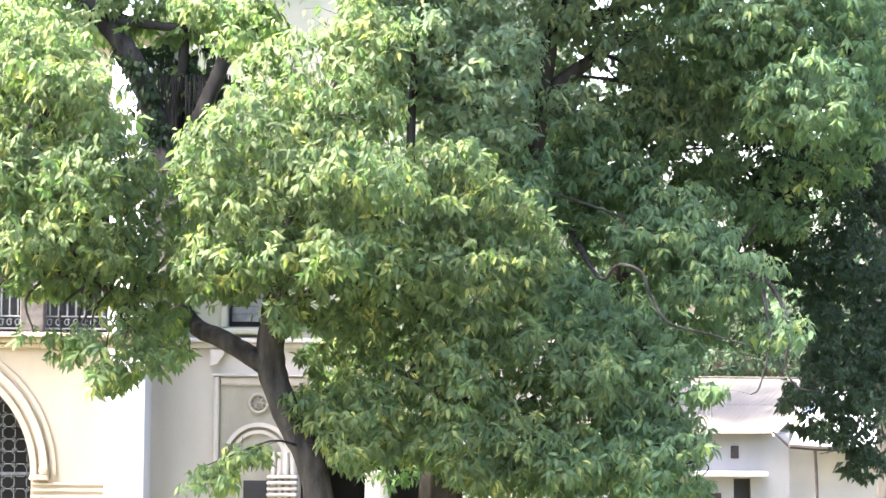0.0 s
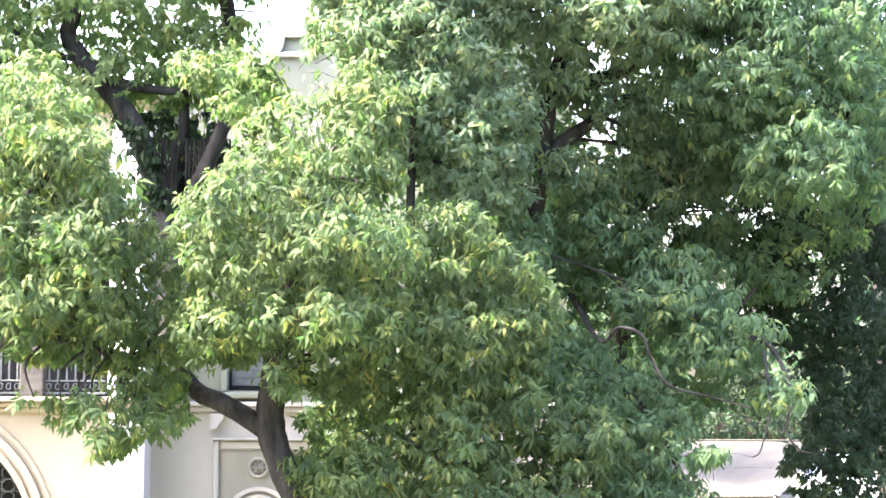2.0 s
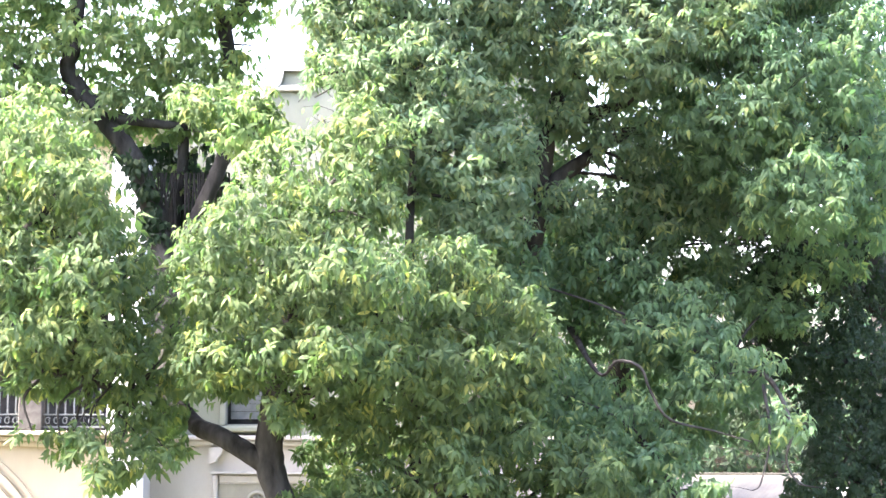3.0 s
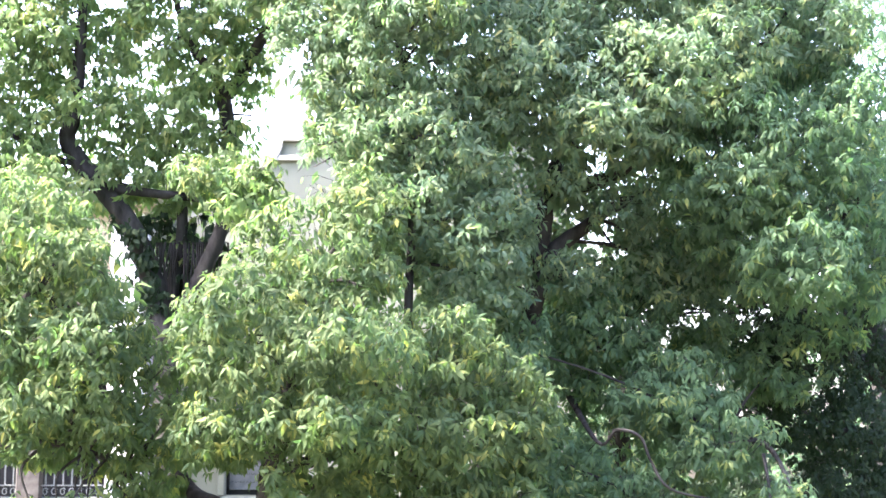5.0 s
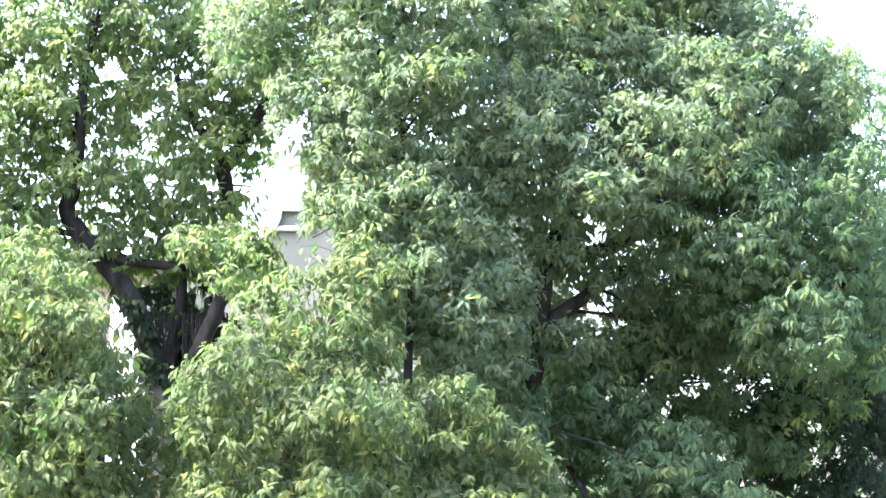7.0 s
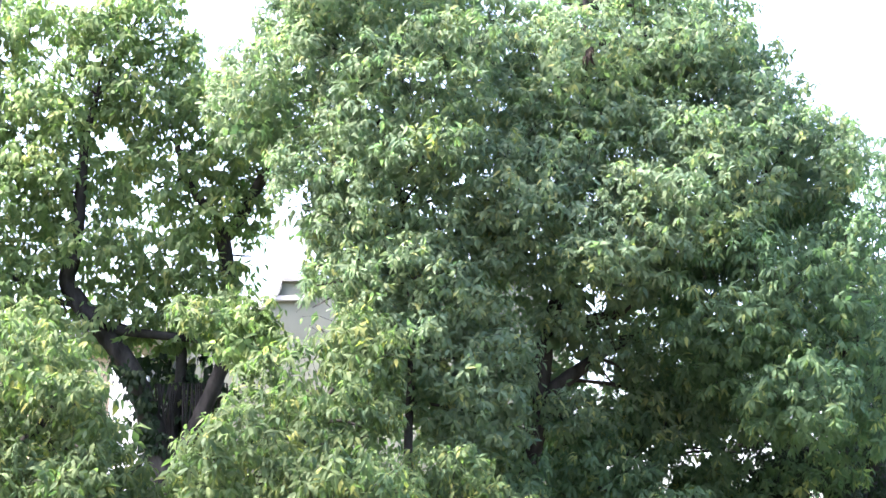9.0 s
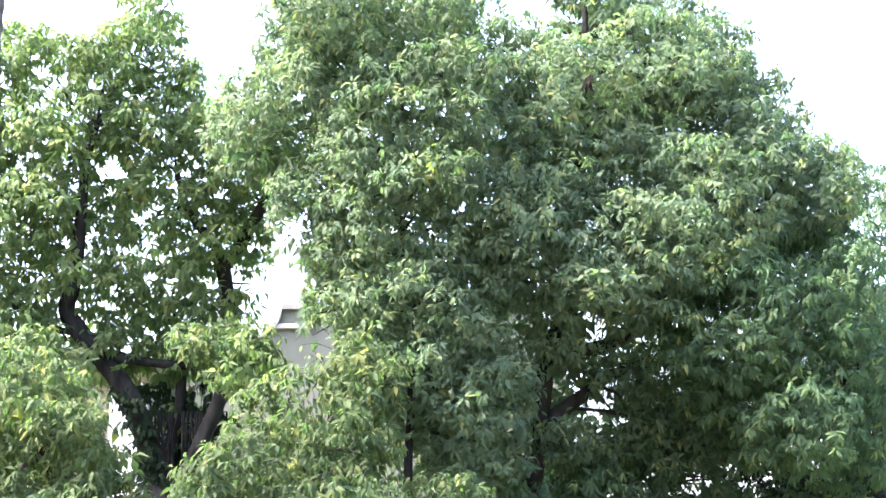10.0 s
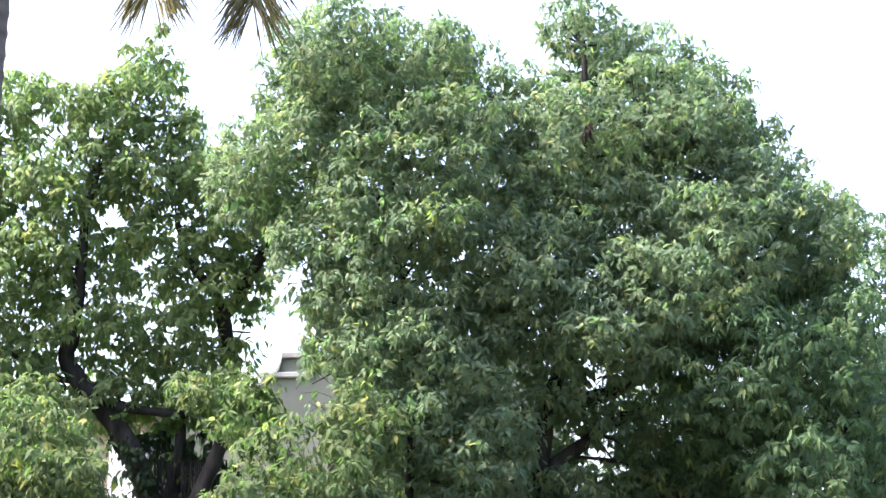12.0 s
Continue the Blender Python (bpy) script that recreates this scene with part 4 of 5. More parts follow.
BACK_CROWN_REST = [
    (-4.12, 20.8, 9.02, 0.71, 0.63, 0.49), (-2.51, 20.9, 9.52, 0.52, 0.46, 0.59), (-3.03, 20.9, 9.32, 0.59, 0.52, 0.52), (-2.22, 20.8, 10.35, 0.39, 0.34, 0.39),
    (-4.92, 20.8, 9.22, 0.55, 0.49, 0.58), (-2.53, 20.9, 8.74, 0.42, 0.37, 0.33), (-3.73, 20.8, 8.12, 0.58, 0.52, 0.26), (-4.32, 20.6, 10.05, 0.58, 0.51, 0.51),
    (-3.56, 20.7, 10.28, 0.65, 0.57, 0.52), (-2.78, 20.8, 10.18, 0.52, 0.46, 0.52), (-4.94, 20.8, 8.35, 0.39, 0.34, 0.39), (-3.28, 20.9, 8.71, 0.52, 0.46, 0.33),
]
BACK_CROWN_MORE += BACK_CROWN_REST
BACK_CROWN = BACK_CROWN_LOW + BACK_CROWN_HIGH + BACK_CROWN_MORE
main = tree("broad champak tree with drooping sunlit yellow-green leaves and a forked trunk", "tree", MAIN_LIMBS,
            [backing(MAIN_CROWN + MAIN_CROWN_LOW + MAIN_CROWN_FACE, LEAF), crown(MAIN_CROWN + MAIN_CROWN_LOW + MAIN_CROWN_FACE, 0.11, (0.0, 0.25, 0.55, 0.9)), crown(BACK_CROWN, 0.108, (0.0, 0.25, 0.5, 0.75), LEAF_BACK, openness=0.13, length=(0.085, 0.145), count=10, relief=0.35, ragged=0.45, width=0.36)], 11, singles=300, shafts=SHAFTS)
SIDE_LIMBS = [
    [(-6.209, 18.2, -0.1, 0.24), (-6.041, 18.2, 2.0, 0.2), (-5.596, 18.2, 4.446, 0.16), (-4.983, 18, 5.323, 0.12), (-4.297, 17.9, 6.083, 0.07), (-3.728, 17.8, 6.725, 0.04)],
    [(-5.343, 18.1, 4.776, 0.09), (-4.542, 18, 4.882, 0.06), (-3.783, 17.8, 4.981, 0.04), (-3.037, 17.9, 4.767, 0.025)],
]
SIDE_CROWN = [
    (-3.956, 17.6, 7.072, 0.647, 0.7, 0.404), (-3.485, 17.4, 6.611, 0.533, 0.6, 0.373), (-3.933, 17.5, 5.929, 0.589, 0.7, 0.482), (-3.165, 17.4, 5.865, 0.48, 0.6, 0.426),
    (-3.956, 17.6, 5.24, 0.539, 0.6, 0.404), (-3.29, 17.5, 5.286, 0.616, 0.6, 0.402), (-2.837, 18.2, 4.641, 0.334, 0.4, 0.279), (-3.183, 17.8, 4.872, 0.327, 0.4, 0.218),
    (-3.924, 17.7, 4.949, 0.407, 0.4, 0.173), (-3.112, 17.4, 4.027, 0.171, 0.2, 0.149), (-3.591, 17.4, 4.362, 0.213, 0.2, 0.075), (-2.806, 18, 4.276, 0.276, 0.25, 0.121), (-4.626, 17.9, 6.467, 0.658, 0.7, 0.987),
]
SIDE_CROWN_EDGE = [
    (-2.68, 17.7, 5.67, 0.22, 0.30, 0.19),
    (-2.69, 17.9, 5.92, 0.23, 0.30, 0.18),
    (-2.82, 18.0, 5.85, 0.31, 0.30, 0.28), (-2.64, 18.0, 5.46, 0.28, 0.30, 0.34), (-2.82, 18.0, 5.14, 0.34, 0.30, 0.28), (-2.59, 18.1, 4.98, 0.23, 0.30, 0.28),
    (-3.40, 17.5, 6.23, 0.49, 0.43, 0.33), (-3.57, 17.4, 5.58, 0.43, 0.38, 0.33), (-3.01, 18.0, 4.87, 0.28, 0.30, 0.25),
]
SIDE_CROWN_HEM = [
    (-2.92, 17.6, 4.41, 0.38, 0.34, 0.27), (-3.35, 17.6, 4.35, 0.33, 0.30, 0.19), (-3.62, 17.6, 4.24, 0.25, 0.30, 0.11), (-3.11, 17.6, 4.11, 0.27, 0.30, 0.15),
    (-2.65, 17.6, 4.27, 0.27, 0.30, 0.22), (-3.16, 17.6, 3.89, 0.14, 0.30, 0.08), (-3.89, 17.6, 4.40, 0.22, 0.30, 0.14),
]
tree("champak tree with pale sunlit hanging leaves beside the balcony", "tree", SIDE_LIMBS, [backing(SIDE_CROWN + SIDE_CROWN_EDGE, LEAF), crown(SIDE_CROWN + SIDE_CROWN_EDGE, 0.11, (0.0, 0.25, 0.55, 0.9, 1.3)), crown(SIDE_CROWN_HEM, 0.125, (0.0, 0.3, 0.6, 0.9), openness=0.12, name="lower_crown")], 12, singles=150, shafts=SHAFTS)
TALL_TRUNK = [(-0.024, 19.3, -0.100, 0.300), (-0.006, 19.3, 2.877, 0.220), (0.095, 19.3, 3.882, 0.190), (0.543, 20.4, 5.009, 0.150), (0.902, 19.6, 6.195, 0.110), (0.986, 19.4, 6.562, 0.100), (1.073, 19.4, 6.846, 0.100), (1.033, 19.4, 7.041, 0.100), (1.084, 19.4, 7.321, 0.095), (1.130, 19.4, 7.683, 0.090), (1.256, 19.6, 8.102, 0.085), (1.383, 20.0, 8.763, 0.080), (1.426, 20.4, 8.920, 0.070), (1.564, 19.2, 10.056, 0.050), (1.623, 19.2, 11.800, 0.030)]
TALL_LEFT_LIMB = [(1.032, 19.4, 7.004, 0.070), (1.232, 19.4, 7.138, 0.085), (1.451, 19.4, 7.303, 0.075), (1.759, 19.5, 7.523, 0.050), (2.261, 19.6, 7.789, 0.030)]
TALL_FORK_LIMB = [(-0.257, 19.1, 3.883, 0.07), (-0.319, 18.6, 5.481, 0.055), (-0.332, 18.4, 6.423, 0.045), (-0.3, 18.5, 7.229, 0.04), (-0.319, 18.6, 8.101, 0.035), (-0.484, 18.8, 9.354, 0.03), (-0.949, 18.9, 10.714, 0.02)]
TALL_UPPER_LIMB = [(0.912, 20.4, 6.374, 0.08), (1.363, 20.6, 5.766, 0.05), (1.547, 18.3, 5.009, 0.018), (1.695, 17.8, 5.101, 0.017), (1.913, 17.8, 5.036, 0.016), (2.006, 17.8, 4.818, 0.015), (2.186, 17.8, 4.545, 0.014), (2.653, 18.2, 4.446, 0.011), (3.026, 18.1, 4.333, 0.008)]
TALL_ARM = [(1.129, 19.4, 7.658, 0.070), (1.385, 19.4, 7.788, 0.085), (1.807, 19.3, 7.872, 0.080), (2.017, 19.2, 8.030, 0.065), (2.372, 19.1, 8.303, 0.050), (2.876, 19.0, 8.833, 0.040), (3.492, 19.0, 9.329, 0.030)]
TALL_DOME_LIMB = [(-0.400, 18.7, 8.900, 0.040), (-0.546, 19.0, 9.956, 0.035), (-0.249, 19.3, 10.954, 0.030), (0.062, 19.3, 11.675, 0.020)]
TALL_LIMBS = [TALL_TRUNK, TALL_LEFT_LIMB, TALL_ARM, TALL_DOME_LIMB, TALL_FORK_LIMB, TALL_UPPER_LIMB]
TALL_CROWN = [
    (-1.037, 18.4, 11.325, 0.732, 0.8, 0.609), (-1.894, 18.8, 10.246, 0.547, 0.7, 0.489), (-1.254, 18.7, 9.268, 0.544, 0.7, 0.601), (-0.195, 18.7, 11.272, 0.63, 0.8, 0.515),
    (-0.365, 18.6, 9.867, 0.911, 0.9, 0.74), (-0.533, 18.5, 8.589, 0.68, 0.7, 0.793), (-0.023, 18.4, 7.493, 0.732, 0.7, 0.732), (0.376, 18.6, 6.734, 0.57, 0.6, 0.513),
    (1.25, 18.9, 10.424, 0.868, 0.9, 0.695), (0.775, 18.6, 8.955, 0.854, 0.8, 0.74), (2.375, 19.1, 10.785, 0.877, 0.9, 0.643), (1.623, 19.2, 12.055, 0.376, 0.45, 0.4),
    (3.269, 19.2, 10.144, 0.635, 0.7, 0.517), (2.527, 18.5, 9.099, 0.906, 0.8, 0.68), (3.892, 18.8, 9.469, 0.547, 0.6, 0.518), (1.715, 18.3, 8.427, 0.841, 0.7, 0.504),
]
TALL_CROWN_TOP = [
    (1.37, 19.2, 12.15, 0.27, 0.30, 0.21), (1.74, 19.2, 11.87, 0.36, 0.32, 0.33), (1.96, 19.3, 11.54, 0.48, 0.43, 0.36), (1.15, 19.3, 11.35, 0.36, 0.32, 0.24),
    (2.73, 19.4, 11.55, 0.48, 0.43, 0.33), (3.19, 19.4, 11.15, 0.42, 0.37, 0.36), (3.52, 19.4, 10.76, 0.33, 0.30, 0.30), (3.85, 19.3, 10.18, 0.36, 0.32, 0.36),
    (4.21, 19.3, 9.89, 0.33, 0.30, 0.30), (4.27, 19.2, 9.51, 0.19, 0.30, 0.36), (0.74, 19.2, 11.15, 0.36, 0.32, 0.36), (-0.00, 19.1, 11.82, 0.30, 0.30, 0.21),
]
TALL_CROWN_SIDE = [
    (-1.38, 18.9, 8.33, 0.13, 0.30, 0.19), (-1.30, 18.9, 8.14, 0.12, 0.30, 0.15),
    (-0.55, 19.0, 11.72, 0.36, 0.31, 0.24), (-0.93, 19.0, 11.88, 0.30, 0.30, 0.21), (-1.35, 18.9, 11.78, 0.35, 0.31, 0.30), (-1.81, 19.0, 11.30, 0.30, 0.30, 0.30),
    (-2.17, 19.1, 10.56, 0.33, 0.30, 0.33), (-2.29, 19.1, 10.15, 0.27, 0.30, 0.27), (-1.57, 18.9, 9.86, 0.35, 0.31, 0.35), (2.09, 18.7, 9.89, 0.53, 0.46, 0.35),
    (0.59, 18.5, 9.58, 0.52, 0.46, 0.40), (1.29, 18.5, 9.25, 0.52, 0.46, 0.40), (-1.22, 18.9, 8.56, 0.24, 0.30, 0.41), (3.46, 18.8, 9.33, 0.47, 0.41, 0.35),
]
TALL_CROWN_FACE = [
    (-0.81, 18.4, 8.74, 0.46, 0.41, 0.40), (-0.46, 18.3, 8.30, 0.51, 0.45, 0.40), (-0.90, 18.4, 8.15, 0.32, 0.30, 0.40), (0.11, 18.4, 8.15, 0.46, 0.41, 0.40),
    (0.46, 18.4, 8.44, 0.46, 0.41, 0.34), (-0.23, 18.4, 9.10, 0.52, 0.46, 0.40), (-0.00, 18.4, 8.62, 0.52, 0.46, 0.46), (-1.06, 18.5, 9.37, 0.46, 0.41, 0.35),
    (-0.75, 18.4, 7.56, 0.29, 0.30, 0.46),
]
TALL_CROWN_HEART = [
    (1.29, 18.8, 7.81, 0.35, 0.31, 0.23), (1.79, 18.9, 7.53, 0.30, 0.30, 0.27), (1.29, 18.9, 6.82, 0.30, 0.30, 0.24),
    (-1.06, 18.4, 10.57, 0.57, 0.51, 0.40), (1.57, 20.2, 7.59, 0.44, 0.39, 0.32), (1.98, 20.0, 7.30, 0.37, 0.33, 0.44), (0.58, 18.6, 7.30, 0.41, 0.36, 0.46),
]
TALL_CROWN_CLUMPS = [
    (0.70, 18.8, 6.63, 0.29, 0.30, 0.35), (1.35, 18.8, 8.17, 0.53, 0.47, 0.29), (2.03, 19.2, 7.65, 0.30, 0.30, 0.36), (1.60, 20.0, 6.80, 0.50, 0.44, 0.31),
    (1.01, 20.4, 7.49, 0.57, 0.51, 0.51), (2.60, 20.0, 7.05, 0.56, 0.50, 0.44),
    (-0.02, 17.9, 9.91, 0.59, 0.52, 0.31), (0.19, 17.9, 10.46, 0.50, 0.45, 0.25), (-0.11, 17.9, 9.32, 0.56, 0.49, 0.28), (-0.51, 17.9, 10.25, 0.39, 0.35, 0.28),
]
TALL_CROWN_HEART += TALL_CROWN_CLUMPS
TALL_INNER_LOW = [
    (0.47, 20.2, 10.866, 0.804, 0.7, 0.68), (-0.891, 20.2, 10.804, 0.804, 0.7, 0.68), (0.223, 20.2, 9.753, 0.928, 0.7, 0.68), (1.831, 20.2, 9.938, 0.866, 0.7, 0.68),
    (1.218, 20.3, 8.476, 0.684, 0.7, 0.622), (0.408, 20.2, 8.577, 0.804, 0.7, 0.68), (2.511, 20.2, 8.763, 0.742, 0.7, 0.557), (3.377, 20.2, 9.196, 0.742, 0.7, 0.557),
    (2.275, 20.3, 7.543, 0.559, 0.6, 0.435),
]
TALL_INNER_HIGH = [
    (1.037, 20.4, 7.561, 0.5, 0.6, 0.5), (-0.759, 20, 7.675, 0.551, 0.6, 0.674), (-0.024, 20, 7.001, 0.674, 0.6, 0.551), (-0.843, 19.8, 8.487, 0.364, 0.6, 0.667),
    (-1.386, 19.6, 8.051, 0.144, 0.25, 0.33), (3.006, 19.4, 10.951, 0.446, 0.7, 0.446), (1.262, 20, 11.349, 0.49, 0.6, 0.367), (-1.582, 19.2, 11.173, 0.412, 0.5, 0.5), (0.396, 19.6, 11.683, 0.36, 0.5, 0.36), (-0.969, 19.3, 10.974, 0.739, 0.7, 0.473), (0.214, 19.4, 11.01, 0.535, 0.6, 0.475), (0.951, 19.9, 10.155, 0.609, 0.6, 0.488), (2.23, 19.9, 10.459, 0.609, 0.6, 0.488), (3.184, 19.4, 10.565, 0.386, 0.6, 0.386),
    (2.287, 19.6, 11.803, 0.51, 0.6, 0.42),
]
TALL_INNER = TALL_INNER_LOW + TALL_INNER_HIGH
tall = tree("tall leafy champak tree with a dense dark green crown", "tree", TALL_LIMBS,
     [backing(TALL_CROWN + TALL_CROWN_TOP + TALL_CROWN_SIDE + TALL_CROWN_HEART, LEAF_TALL, 0.6, 1.05, 0.142), crown(TALL_CROWN + TALL_CROWN_TOP + TALL_CROWN_SIDE + TALL_CROWN_HEART + TALL_CROWN_FACE, 0.11, (0.0, 0.25, 0.55, 0.9, 1.3), LEAF_TALL, length=(0.072, 0.122), width=0.33, sag=(0.25, 1.25), ragged=0.14, swell=1.15), crown(TALL_INNER, 0.14, (0.0, 0.35, 0.8), LEAF_TALL, swell=1.1, plain=True, name="inner_crown")], 13, singles=150, shafts=SHAFTS)


def dried_leaves(place, parent):
    """A few curled brown leaves left hanging at a shoot."""
    rng = np.random.default_rng(31)
    P0 = np.array(place) + rng.normal(size=(3, 3)) * np.array((0.025, 0.03, 0.05))
    axes = whorl_leaves(P0, np.tile((0.0, -1.0, 0.0), (3, 1)), rng, 4, (1.8, 3.0), (0.08, 0.13))
    leaf_cloud("dried_leaves", axes, DRYLEAF, parent, rng, 0.42, "curled brown dried leaves")


dried_leaves((1.53, 18.0, 10.39), tall)
LOW_LIMBS = [
    [(2.474, 20.4, -0.1, 0.24), (2.482, 21, 3.228, 0.18), (2.212, 21.5, 4.395, 0.15), (2.09, 21.6, 5.587, 0.12), (2.673, 21.5, 6.897, 0.09), (3.129, 19.8, 7.638, 0.05), (3.697, 19.6, 8.201, 0.03)],
    [(2.202, 21.4, 4.524, 0.08), (2.854, 20, 4.98, 0.05), (3.224, 18.6, 5.025, 0.03), (3.433, 18.2, 4.502, 0.018), (3.359, 18.1, 4.166, 0.012), (3.47, 18.1, 3.945, 0.009), (3.691, 18.1, 3.889, 0.006)],
    [(3.218, 18.5, 4.906, 0.02), (3.221, 18.2, 4.39, 0.013), (3.109, 18.1, 3.945, 0.009), (3.026, 18.1, 3.861, 0.006)],
    [(2.673, 21.5, 6.897, 0.07), (3.92, 20.4, 7.23, 0.05), (4.39, 19.6, 7.54, 0.035), (4.61, 19.3, 7.18, 0.02)],
]
LOW_BOUGH = [(2.212, 21.5, 4.395, 0.07), (2.2, 19.4, 4.3, 0.04), (2.35, 18.7, 3.8, 0.03), (2.6, 18.5, 3.2, 0.018)]
LOW_CROWN = [
    (3.11, 18.6, 7.873, 0.854, 0.8, 0.627), (4.021, 18.6, 8.215, 0.57, 0.7, 0.627), (3.62, 18.3, 6.858, 0.588, 0.6, 0.42), (1.673, 19.8, 6.122, 0.667, 0.6, 0.546),
    (2.387, 19.2, 5.587, 0.647, 0.6, 0.47), (2.882, 18.6, 5.025, 0.541, 0.5, 0.313), (3.359, 18.1, 4.499, 0.249, 0.35, 0.194), (1.945, 18.9, 4.347, 0.637, 0.6, 0.492),
]
LOW_CROWN_REST = [
    (2.062, 18.4, 3.493, 0.563, 0.6, 0.507), (1.301, 18.8, 4.806, 0.461, 0.5, 0.403), (2.583, 18.1, 3.889, 0.194, 0.3, 0.122), (2.411, 20.4, 6.999, 0.75, 0.6, 0.625), (1.411, 18, 3.173, 0.661, 0.6, 0.331),
    (1.11, 20.6, 6.649, 0.442, 0.5, 0.631), (0.741, 18.9, 6.026, 0.359, 0.45, 0.434), (4.399, 19, 7.084, 0.349, 0.5, 0.407), (2.583, 19.8, 4.667, 0.546, 0.5, 0.303),
]
LOW_CROWN += LOW_CROWN_REST
LOW_CROWN_MORE = [
    (3.71, 19.0, 8.70, 0.53, 0.47, 0.42), (4.10, 19.3, 8.91, 0.46, 0.43, 0.42), (4.50, 19.3, 8.25, 0.27, 0.32, 0.32), (3.14, 19.2, 8.54, 0.48, 0.42, 0.36),
    (3.06, 18.9, 7.35, 0.59, 0.52, 0.41), (4.24, 18.9, 7.65, 0.47, 0.42, 0.47), (4.50, 19.0, 6.89, 0.30, 0.30, 0.47), (3.75, 18.8, 7.51, 0.59, 0.52, 0.41),
    (2.67, 19.0, 7.73, 0.47, 0.42, 0.36), (1.97, 20.0, 6.55, 0.50, 0.44, 0.44),
]
LOW_CROWN_SIDE = [
    (3.43, 20.2, 6.82, 0.57, 0.50, 0.50), (3.98, 20.2, 6.57, 0.63, 0.56, 0.50), (2.92, 20.2, 6.57, 0.50, 0.45, 0.44), (3.75, 20.4, 5.97, 0.51, 0.45, 0.38),
    (4.32, 20.0, 6.67, 0.50, 0.44, 0.50),
    (2.26, 18.4, 3.09, 0.26, 0.30, 0.23), (2.57, 18.6, 2.90, 0.20, 0.30, 0.13), (1.93, 18.2, 2.95, 0.28, 0.30, 0.20), (2.26, 18.6, 3.45, 0.17, 0.30, 0.17),
]
LOW_INNER_LOW = [
    (0.739, 20.8, 6.038, 0.764, 0.6, 0.701), (1.376, 20.8, 5.656, 0.701, 0.6, 0.637), (1.949, 20.8, 5.019, 0.701, 0.6, 0.573), (0.484, 20.8, 5.274, 0.637, 0.6, 0.573),
    (3.032, 20.8, 6.038, 0.764, 0.6, 0.51), (3.381, 20.6, 7.217, 0.757, 0.6, 0.568), (3.823, 20.6, 7.911, 0.757, 0.6, 0.568), (1.949, 20.8, 6.866, 0.573, 0.6, 0.446),
    (2.624, 20.6, 7.596, 0.694, 0.6, 0.505), (-0.806, 20.4, 4.125, 0.437, 0.6, 0.5), (-1.183, 21, 4.257, 0.386, 0.4, 0.514), (-0.278, 20.6, 4.378, 0.631, 0.6, 0.505),
]
LOW_INNER_HIGH = [
    (-0.57, 19.8, 3.333, 0.546, 0.6, 0.485), (1.212, 20.2, 3.196, 0.742, 0.6, 0.433), (1.849, 20.4, 3.75, 0.75, 0.6, 0.562), (4.723, 20.4, 7.998, 0.5, 0.6, 0.625),
    (2.498, 20.6, 5.262, 0.631, 0.6, 0.442), (2.161, 21, 7.923, 0.579, 0.5, 0.482), (2.598, 20.9, 8.224, 0.576, 0.5, 0.48), (2.636, 21.2, 6.597, 0.584, 0.5, 0.357),
    (0.707, 19.9, 2.995, 0.67, 0.5, 0.305), (2.202, 21.4, 7.408, 0.524, 0.5, 0.393), (3.447, 21.4, 6.687, 0.59, 0.5, 0.393), (3.934, 21.2, 6.792, 0.584, 0.5, 0.454),
]
LOW_INNER = LOW_INNER_LOW + LOW_INNER_HIGH
tree("spreading champak tree with dark inner leaves and bare twig ends", "tree", LOW_LIMBS + [LOW_BOUGH],
     [backing(LOW_CROWN + LOW_CROWN_MORE + LOW_CROWN_SIDE, LEAF_LOW, 0.6, 1.0), crown(LOW_CROWN + LOW_CROWN_MORE + LOW_CROWN_SIDE, 0.118, (0.0, 0.3, 0.65, 1.0), LEAF_LOW), crown(LOW_INNER, 0.14, (0.0, 0.35, 0.8), LEAF_LOW, swell=1.1, plain=True, name="inner_crown")], 14, singles=150, shafts=SHAFTS)
DARK_LIMBS = [
    [(6.199, 22.1, -0.1, 0.34), (6.131, 22.1, 3.188, 0.26), (5.834, 22, 4.808, 0.22), (5.314, 21.8, 6.003, 0.18), (4.891, 21.7, 6.791, 0.13), (4.339, 21.6, 7.704, 0.06)],
    [(5.472, 21.9, 5.744, 0.12), (4.736, 21.6, 6.315, 0.1), (4.056, 21.5, 6.831, 0.06), (3.447, 21.4, 6.752, 0.03)],
    [(5.632, 22, 5.213, 0.12), (4.736, 21.6, 5.323, 0.07), (3.971, 21.4, 5.638, 0.04)],
    [(5.902, 22, 4.269, 0.08), (5, 21.6, 4.132, 0.05), (4.194, 21.2, 3.935, 0.02)],
]
